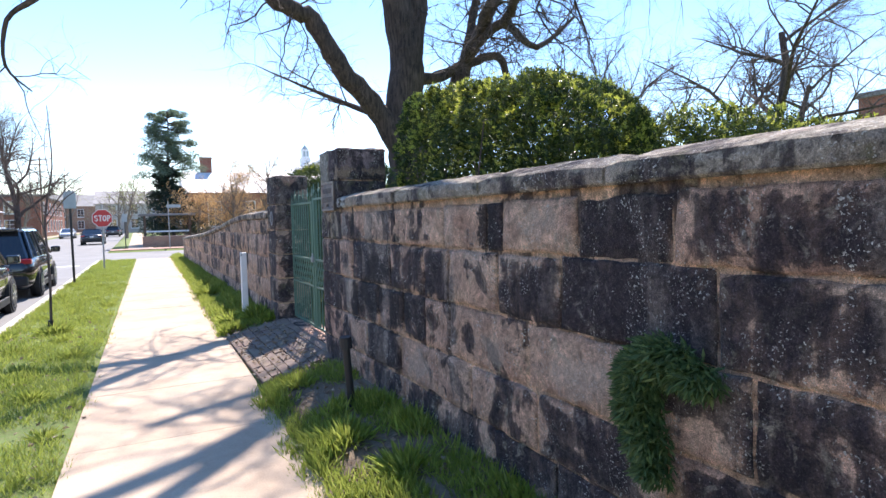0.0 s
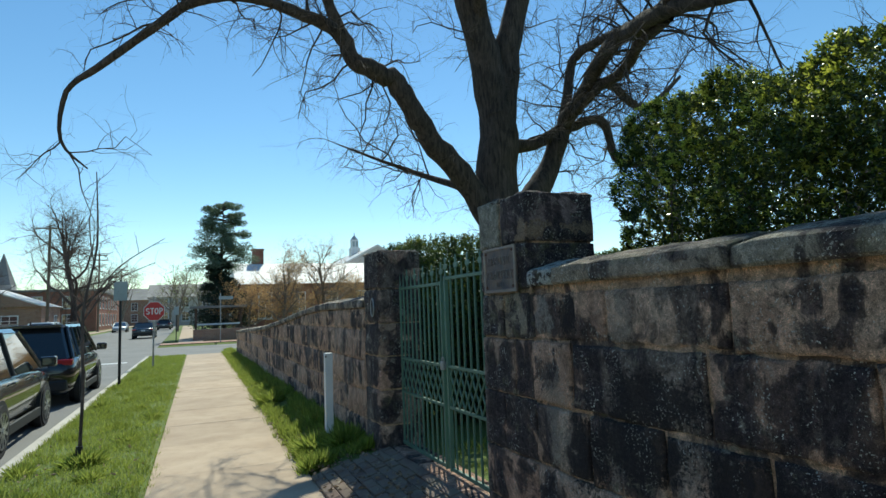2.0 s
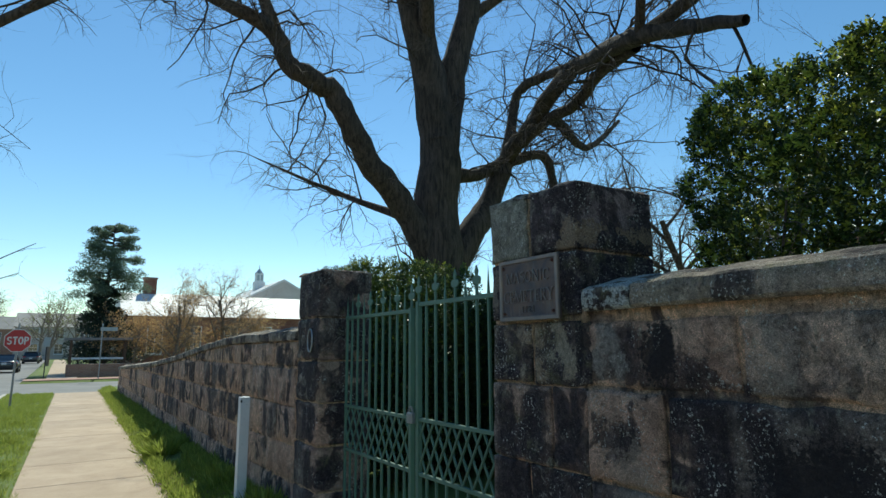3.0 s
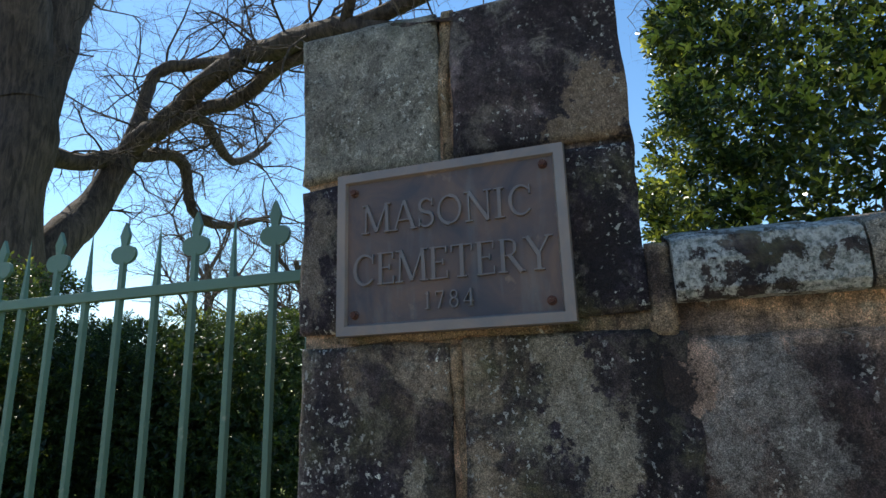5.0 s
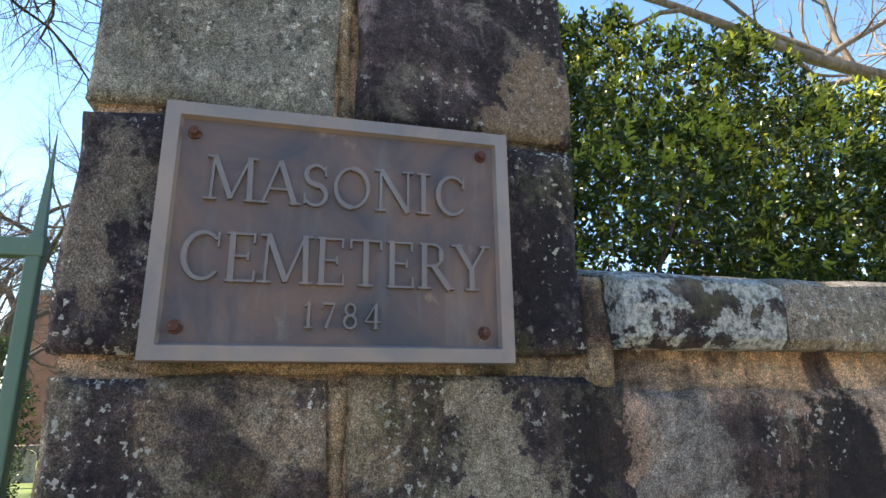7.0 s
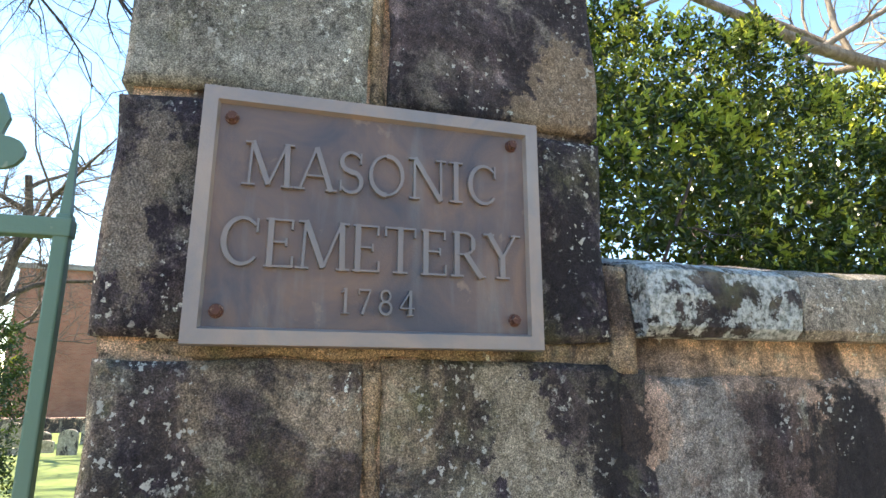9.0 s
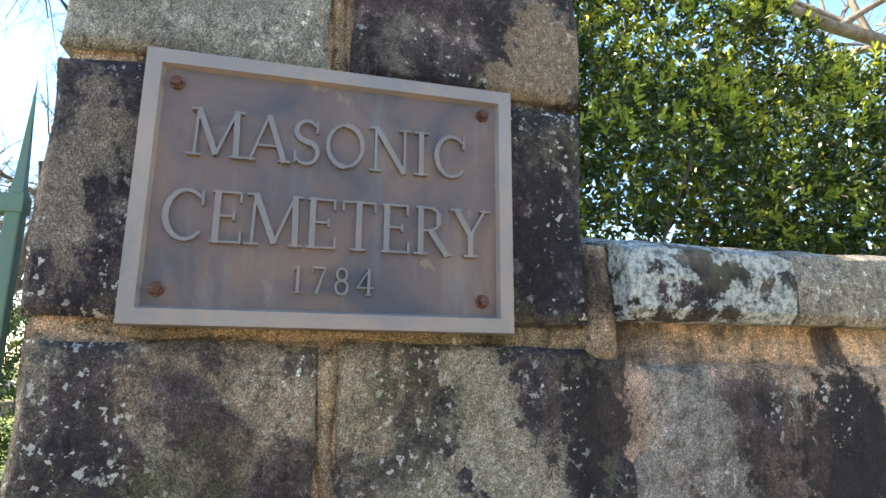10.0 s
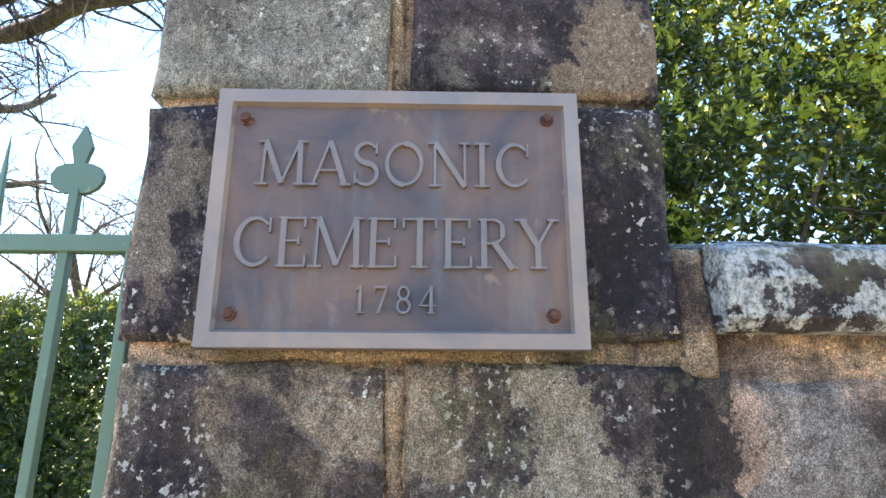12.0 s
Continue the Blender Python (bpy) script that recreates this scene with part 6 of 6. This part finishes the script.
def car(at, paint, label, suv=True, turn=0.0, long=4.6, wide=1.85, high=1.68):
    c = thing("parked_car", at, label, "car", turn)
    belt = 1.02 if suv else 0.92
    part("body", car_body(long, wide, high, belt, suv), paint, c, smooth=True)
    part("cabin_glass", cabin(long, wide, high - 0.015, belt, suv), CAR_GLASS, c, "dark tinted windows")
    part("roof", cabin(long, wide, high, belt, suv, 0.012, True), paint, c)
    h = wide / 2
    back, front = (-0.47, 0.30) if suv else (-0.34, 0.30)
    rb, rf = (-0.40, 0.10) if suv else (-0.20, 0.06)
    for sx in (-1, 1):
        for f0, f1 in ((back + 0.015, rb + 0.01), (front - 0.02, rf - 0.005), (-0.10, -0.10), (-0.30, -0.29)):
            part("pillar", rod((sx * (h * 0.93 + 0.0), f0 * long, belt - 0.03), (sx * (h * 0.74), f1 * long, high - 0.05), 0.035, 0.03, 6), paint if abs(f0) > 0.11 else TRIM, c)
        part("sill_trim", box(sx * h - 0.03, sx * h + 0.015, -0.27 * long, 0.27 * long, 0.22, 0.36, 0.01), TRIM, c)
        part("door_handle", box(sx * h - 0.01, sx * h + 0.03, -0.16 * long, -0.12 * long, belt - 0.13, belt - 0.10, 0.006), paint, c)
        part("door_handle", box(sx * h - 0.01, sx * h + 0.03, 0.07 * long, 0.11 * long, belt - 0.14, belt - 0.11, 0.006), paint, c)
        mirror = part("mirror", box(sx * (h + 0.10) - 0.11, sx * (h + 0.10) + 0.11, 0.205 * long, 0.235 * long, belt - 0.02, belt + 0.15, 0.03), paint, c)
        part("tail_lamp", box(sx * h * 0.78 - 0.17, sx * h * 0.78 + 0.155, -0.492 * long, -0.45 * long, belt - 0.17, belt - 0.05, 0.02), TAIL_RED, c, "red tail lamp")
        part("head_lamp", box(sx * h * 0.72 - 0.16, sx * h * 0.72 + 0.14, 0.455 * long, 0.487 * long, belt - 0.36, belt - 0.27, 0.02), STEEL, c)
        for y in (-0.283, 0.283):
            arch = bmesh.new()
            bmesh.ops.create_cone(arch, cap_ends=True, segments=28, radius1=0.395, radius2=0.395, depth=0.10, matrix=pose(sx * (h - 0.04), y * long, 0.345, 0, 90, 0))
            part("wheel_arch", arch, TRIM, c)
            wheel(c, sx * (h - 0.085), y * long, 0.345, sx)
        if suv:
            part("roof_rail", box(sx * h * 0.66 - 0.018, sx * h * 0.66 + 0.018, -0.36 * long, 0.05 * long, high + 0.02, high + 0.05, 0.008), TRIM, c)
    part("bumper", box(-h * 0.86, h * 0.86, -0.512 * long, -0.46 * long, 0.34, 0.56, 0.04), TRIM, c)
    part("number_plate", box(-0.16, 0.16, -0.506 * long, -0.494 * long, 0.66, 0.80, 0.004), PLATE, c)
    part("rear_badge_bar", box(-0.45, 0.45, -0.500 * long, -0.488 * long, belt - 0.20, belt - 0.17, 0.006), STEEL, c)
    if suv:
        part("rear_spoiler", box(-h * 0.66, h * 0.66, -0.437 * long, -0.385 * long, high - 0.05, high + 0.012, 0.012), paint, c)
        fin = part("roof_antenna", rod((0, -0.33 * long, high - 0.01), (0, -0.35 * long, high + 0.07), 0.03, 0.008, 6), paint, c)
    return c


car((-4.96, 7.55, -0.13), CAR_OLIVE, "glossy dark olive sport utility car parked at the kerb", long=4.65, high=1.66)
car((-4.84, 13.25, -0.13), CAR_BLACK, "glossy black sport utility car parked at the kerb", long=4.6, high=1.68)
car((-5.3, 57.0, -0.13), CAR_BLACK, "dark saloon car standing near the crossing", False, 0, 4.5, 1.8, 1.42)
car((-10.9, 56.0, -0.13), CAR_WHITE, "white saloon car parked across the street", False, 180, 4.5, 1.8, 1.42)
car((-10.9, 45.0, -0.13), CAR_WHITE, "white sport utility car parked across the street", True, 180, 4.8, 1.9, 1.75)
car((-10.4, 92.0, -0.13), CAR_WHITE, "pale car parked far down the street", False, 180, 4.5, 1.8, 1.42)
car((-4.9, 96.0, -0.13), CAR_GREY, "grey car parked far down the street", True, 0, 4.5, 1.85, 1.6)
car((-4.9, 110.0, -0.13), CAR_GREY, "dark car parked at the end of the street", False, 0, 4.5, 1.8, 1.45)


# ---- signs and poles ----
B = 0.17
glyph("s", 0.56, (arc(0.28, 0.72, 0.19, 0.20, 20, 260, 14), B, B), (arc(0.28, 0.28, 0.19, 0.20, 80, -160, 14), B, B))
glyph("t", 0.56, ([(0.28, 0), (0.28, 1)], B, B), ([(0.02, 0.92), (0.54, 0.92)], B, B))
glyph("o", 0.56, (arc(0.28, 0.5, 0.20, 0.42, 90, 450, 24), B, B))
glyph("p", 0.56, ([(0.12, 0), (0.12, 1)], B, B), (arc(0.26, 0.70, 0.20, 0.22, 90, -90, 14), B, B), ([(0.1, 0.92), (0.28, 0.92)], B, B), ([(0.1, 0.48), (0.28, 0.48)], B, B))


def octagon(r, y0, y1):
    bm = bmesh.new()
    bmesh.ops.create_cone(bm, cap_ends=True, segments=8, radius1=r, radius2=r, depth=y1 - y0, matrix=Matrix.Translation((0, (y0 + y1) / 2, 0)) @ pose(0, 0, 0, 90, 0, 0) @ pose(0, 0, 0, 0, 0, 22.5))
    return bm


def build_signs():
    s = thing("stop_sign", (-2.83, 18.69, -0.02), "red octagonal STOP sign on a steel post", "traffic sign")
    part("post", rod((0, 0, -0.1), (0.02, 0, 2.35), 0.028, sides=8), STEEL, s)
    pl = part("panel", octagon(0.345, -0.050, -0.046), LETTER_WHITE, s, "white sign rim")
    pl.location = (0.02, 0, 1.87)
    face = part("face", octagon(0.322, -0.056, -0.0505), SIGN_RED, s, "red sign face")
    face.location = (0.02, 0, 1.87)
    for k, ch in enumerate("stop"):
        ob = part("letter", letter_mesh(ch, 0.22), LETTER_WHITE, s)
        ob.location, ob.rotation_euler = (0.02 - 0.252 + 0.131 * k, -0.057, 1.76), (0, 0, radians(90))
    p = thing("street_sign", (-3.33, 13.39, -0.02), "blank grey sign panel on a dark steel post", "traffic sign")
    part("post", rod((0, 0, -0.1), (0.0, 0, 2.62), 0.032, sides=8), BLACK_IRON, p)
    part("panel", box(-0.15, 0.15, -0.045, -0.035, 2.10, 2.58, 0.004), SIGN_GREY, p)
    q = thing("street_sign", (-2.45, 40.5, 0.0), "small sign on a thin post beyond the crossing", "traffic sign")
    part("post", rod((0, 0, -0.1), (0, 0, 2.4), 0.03, sides=8), BLACK_IRON, q)
    part("panel", box(-0.16, 0.16, -0.045, -0.035, 1.8, 2.35, 0.004), SIGN_GREY, q)
    n = thing("street_name_sign", (0.15, 36.3, 0.0), "thin steel post with blue street-name blades at the corner", "street sign")
    part("post", rod((0, 0, -0.1), (0, 0, 2.9), 0.03, sides=8), STEEL, n)
    part("blade", box(-0.1, 0.75, -0.02, -0.012, 2.65, 2.85, 0.003), SIGN_GREY, n)
    part("blade", box(-0.01, 0.01, -0.4, 0.4, 2.88, 3.06, 0.003), SIGN_GREY, n)


def pole(at, high, label, arms=2):
    u = thing("utility_pole", at, label, "utility pole")
    part("shaft", rod((0, 0, -0.2), (0.05, 0, high), 0.15, 0.10, 10), WOOD_POLE, u)
    for k in range(arms):
        z = high - 0.35 - 0.7 * k
        part("crossarm", box(-1.1, 1.1, -0.06, 0.06, z - 0.06, z + 0.06, 0.01), WOOD_POLE, u)
        for x in (-1.0, -0.5, 0.5, 1.0):
            part("insulator", rod((x, 0, z + 0.06), (x, 0, z + 0.2), 0.045, 0.03, 6), STEEL, u)


build_signs()
pole((-13.4, 60, 0), 10.6, "brown wooden utility pole with a crossarm across the street", 1)
pole((-13.6, 95, 0), 11.5, "wooden utility pole with two crossarms", 2)
pole((-13.4, 125, 0), 11.5, "distant wooden utility pole with crossarms", 2)


# ---- buildings ----
def window_at(parent, x, y, z, w, h, face, frame_mat=None, bars=(2, 3)):
    """A sash window on a wall face: 'y' faces -y, 'x' faces +x, 'w' faces -x."""
    turn = {"y": 0, "x": 90, "w": -90}[face]
    win = part("window", box(-w / 2 - 0.10, w / 2 + 0.10, -0.06, 0.02, -0.10, h + 0.10, 0.01), frame_mat or WHITE_PAINT, parent)
    win.location, win.rotation_euler = (x, y, z), (0, 0, radians(turn))
    part("pane", box(-w / 2, w / 2, -0.075, -0.062, 0, h), WINDOW_GLASS, win)
    for k in range(1, bars[0]):
        part("glazing_bar", box(-w / 2 + w * k / bars[0] - 0.025, -w / 2 + w * k / bars[0] + 0.025, -0.095, -0.076, 0, h), frame_mat or WHITE_PAINT, win)
    for k in range(1, bars[1]):
        part("glazing_bar", box(-w / 2, w / 2, -0.097, -0.078, h * k / bars[1] - 0.025, h * k / bars[1] + 0.025), frame_mat or WHITE_PAINT, win)
    part("sill", box(-w / 2 - 0.15, w / 2 + 0.15, -0.14, 0.0, -0.2, -0.1, 0.01), frame_mat or WHITE_PAINT, win)


def gable_roof(w, d, h, rise, along, over=0.35):
    """Roof and its gables over a box w (x) by d (y): ridge along x or y."""
    bm = bmesh.new()
    a, c = (w / 2 + over, d / 2 + over)
    if along == "x":
        pts = [(-a, -c, h), (a, -c, h), (a, c, h), (-a, c, h), (-a, 0, h + rise), (a, 0, h + rise)]
        fs = [(0, 1, 5, 4), (2, 3, 4, 5), (0, 4, 3), (1, 2, 5), (0, 3, 2, 1)]
    else:
        pts = [(-a, -c, h), (a, -c, h), (a, c, h), (-a, c, h), (0, -c, h + rise), (0, c, h + rise)]
        fs = [(0, 4, 5, 3), (1, 2, 5, 4), (0, 1, 4), (2, 3, 5), (0, 3, 2, 1)]
    v = [bm.verts.new(p) for p in pts]
    for f in fs:
        bm.faces.new([v[i] for i in f])
    bmesh.ops.recalc_face_normals(bm, faces=bm.faces)
    return bm


def house(at, w, d, h, rise, along, wall_mat, roof_mat, label, windows=(), chimneys=(), name="house", turn=0.0):
    b = thing(name, at, label, "building", turn)
    part("wall", box(-w / 2, w / 2, -d / 2, d / 2, -1.5, h), wall_mat, b)
    if rise:
        part("roof", gable_roof(w, d, h + 0.003, rise, along), roof_mat, b)
        if along == "y":
            for s in (-1, 1):
                g = bmesh.new()
                v = [g.verts.new(p) for p in ((-w / 2, s * (d / 2 + 0.36), h), (w / 2, s * (d / 2 + 0.36), h), (0, s * (d / 2 + 0.36), h + rise * 0.93))]
                g.faces.new(v)
                part("gable", g, wall_mat, b)
    else:
        part("roof", box(-w / 2 - 0.2, w / 2 + 0.2, -d / 2 - 0.2, d / 2 + 0.2, h + 0.003, h + 0.35, 0.03), roof_mat, b)
    for x, y, z, ww, hh, face in windows:
        window_at(b, x, y, z, ww, hh, face)
    for x, y, z0, z1 in chimneys:
        ch = part("chimney", box(x - 0.55, x + 0.55, y - 0.45, y + 0.45, z0, z1, 0.03), BRICK, b)
        part("chimney_cap", box(x - 0.62, x + 0.62, y - 0.52, y + 0.52, z1 - 0.02, z1 + 0.15, 0.02), BRICK_BROWN, ch)
    return b


house((12.0, 60.0, 0), 18.5, 10, 4.5, 2.4, "x", BRICK, ROOF_PALE, "red brick house with a pale sunlit roof and chimney", [(-6.9 + 3.2 * k, -5.0, 1.3, 1.1, 2.3, "y") for k in range(5)], [(-7.0, 0.3, 5.8, 8.3)])
house((19.5, 72.0, 0), 12.0, 14, 6.2, 3.4, "y", STUCCO, ROOF_PALE, "pale gabled hall behind the brick house", [(-3 + 3 * k, -7.0, 2.6, 1.2, 2.0, "y") for k in range(3)])


def build_cupola():
    c = thing("cupola", (18.6, 72.0, 9.5), "white louvred cupola with a dark finial on the hall roof", "cupola")
    part("base", box(-0.85, 0.85, -0.85, 0.85, -0.9, 0.6, 0.04), WHITE_PAINT, c)
    part("lantern", box(-0.62, 0.62, -0.62, 0.62, 0.55, 2.1, 0.04), WHITE_PAINT, c)
    for s in (-0.3, 0.3):
        part("louvre", box(s - 0.2, s + 0.2, -0.65, -0.60, 0.8, 1.8), SIGN_GREY, c)
    bm = bmesh.new()
    bmesh.ops.create_cone(bm, cap_ends=True, segments=8, radius1=0.8, radius2=0.08, depth=0.9, matrix=Matrix.Translation((0, 0, 2.5)))
    part("dome", bm, SIGN_GREY, c)
    part("finial", rod((0, 0, 2.9), (0, 0, 3.6), 0.07, 0.03, 6), BLACK_IRON, c)
    return c


build_cupola().scale = (0.72, 0.72, 0.72)
house((-19.5, 68, 0), 10, 9, 3.2, 2.0, "y", BRICK_BROWN, ROOF_PALE, "low brown brick cottage with a pale gable roof", [(-2.5, -4.5, 1.0, 1.2, 1.3, "y"), (2.5, -4.5, 1.0, 1.2, 1.3, "y"), (5.0, -2, 1.0, 1.2, 1.3, "x"), (5.0, 2, 1.0, 1.2, 1.3, "x")])
house((-23.0, 122, 0), 16, 34, 6.4, 0, "y", BRICK, ROOF_GREY, "long red brick building across the street", [(8.0, -13 + 4 * k, z, 1.2, 1.8, "x") for k in range(7) for z in (0.9, 3.8)] + [(-4 + 4 * k, -17.0, z, 1.2, 1.8, "y") for k in range(3) for z in (0.9, 3.8)])
house((-40, 100, 0), 20, 24, 6.5, 3.5, "y", BRICK_BROWN, ROOF_GREY, "far brown brick house down the street", [(10.0, -10 + 5 * k, z, 1.3, 1.8, "x") for k in range(5) for z in (1.0, 4.0)])
house((-24, 172, 0), 34, 12, 6.5, 3.2, "x", BRICK_BROWN, ROOF_GREY, "far brown brick row where the street bends", [(-14 + 4 * k, -6.0, z, 1.3, 1.8, "y") for k in range(8) for z in (1.0, 3.9)])
house((8, 140, 0), 34, 16, 6.0, 3.0, "x", STUCCO, ROOF_GREY, "far pale building closing the street", [(-14 + 4 * k, -8.0, z, 1.3, 1.8, "y") for k in range(8) for z in (1.0, 3.9)])
house((-24.0, 12, 0), 12, 16, 5.8, 2.6, "y", BRICK, ROOF_GREY, "red brick town house across the street", [(6.0, -5 + 3.4 * k, z, 1.1, 1.7, "x") for k in range(4) for z in (0.9, 3.6)])
house((-24.0, -12, 0), 12, 18, 6.2, 2.6, "y", BRICK_BROWN, ROOF_GREY, "brown brick town house across the street", [(6.0, -6 + 3.4 * k, z, 1.1, 1.7, "x") for k in range(4) for z in (0.9, 3.6)])
house((47.5, -2.0, -0.9), 11, 37, 9.8, 0, "y", BRICK, ROOF_GREY, "large red brick building beyond the cemetery", [(-5.5, -15 + 4.6 * k, z, 1.3, 2.0, "w") for k in range(6) for z in (2.0, 5.6)])


def build_steeple():
    s = thing("church_steeple", (-30.5, 118, 0), "grey church steeple above the far roofs", "steeple")
    part("tower", box(-1.6, 1.6, -1.6, 1.6, 0, 8.2, 0.05), STUCCO, s)
    bm = bmesh.new()
    bmesh.ops.create_cone(bm, cap_ends=True, segments=8, radius1=1.9, radius2=0.05, depth=5.5, matrix=Matrix.Translation((0, 0, 10.95)))
    part("spire", bm, ROOF_GREY, s)


def build_graves():
    rng = np.random.RandomState(15)
    low = tagged(new("cemetery_back_wall", mesh_from("cemetery_back_wall", *rough_block(46, 0.9, 0.4, 88, 0.02, 1.2, 0.03, 0.02), SANDSTONE)), "low weathered stone wall behind the graves", "wall", kind="structure")
    low.location = (36, 6, -0.55)
    for k, (x, y, w, h) in enumerate(((24.0, 9.0, 0.75, 1.15), (25.0, 8.2, 0.55, 0.5), (26.0, 8.7, 0.7, 0.8), (23.0, 6.9, 0.6, 0.9), (28.0, 10.5, 0.6, 0.9), (29.0, 7.8, 0.7, 1.0), (21.0, 12.6, 0.6, 0.9), (27.5, 12.2, 0.6, 0.7), (25.5, 14.0, 0.6, 1.0))):
        g = thing("tombstone", (x, y, ground_z(x, y) - 0.05), "weathered grey upright tombstone in the grass", "tombstone", rng.uniform(-8, 8), "tombstones")
        pts = [(-w / 2, 0), (w / 2, 0), (w / 2, h * 0.78)] + [(w / 2 * math.cos(math.pi * i / 8), h * 0.78 + h * 0.22 * math.sin(math.pi * i / 8)) for i in range(1, 8)] + [(-w / 2, h * 0.78)]
        part("slab", loft([[(-0.07, u, z) for u, z in pts], [(0.07, u, z) for u, z in pts]]), TOMB, g)


def build_corner():
    """The shelter, hedge and low brick wall at the far corner."""
    bw = tagged(new("brick_garden_wall"), "low red brick garden wall at the corner", "wall", kind="structure")
    part("wall_run", box(-1.4, 3.6, 40.0, 40.35, -0.2, 0.75, 0.02), BRICK_BROWN, bw)
    part("wall_run", box(3.7, 24, 40.0, 40.35, -0.2, 1.0, 0.02), BRICK, bw)
    sh = thing("bus_bench_shelter", (0.3, 42.3, 0.0), "small dark timber shelter with a white rail", "shelter")
    for x in (-1.5, 1.5):
        for y in (-0.6, 0.6):
            part("post", box(x - 0.07, x + 0.07, y - 0.07, y + 0.07, -0.1, 2.2, 0.01), TIMBER, sh)
    part("roof", box(-1.9, 1.9, -0.9, 0.9, 2.2, 2.36, 0.02), ROOF_GREY, sh)
    part("rail", box(-1.5, 1.5, -0.66, -0.6, 1.0, 1.12, 0.01), WHITE_PAINT, sh)
    part("bench_seat", box(-1.3, 1.3, 0.1, 0.5, 0.42, 0.48, 0.01), TIMBER, sh)


build_steeple()
build_graves()
build_corner()
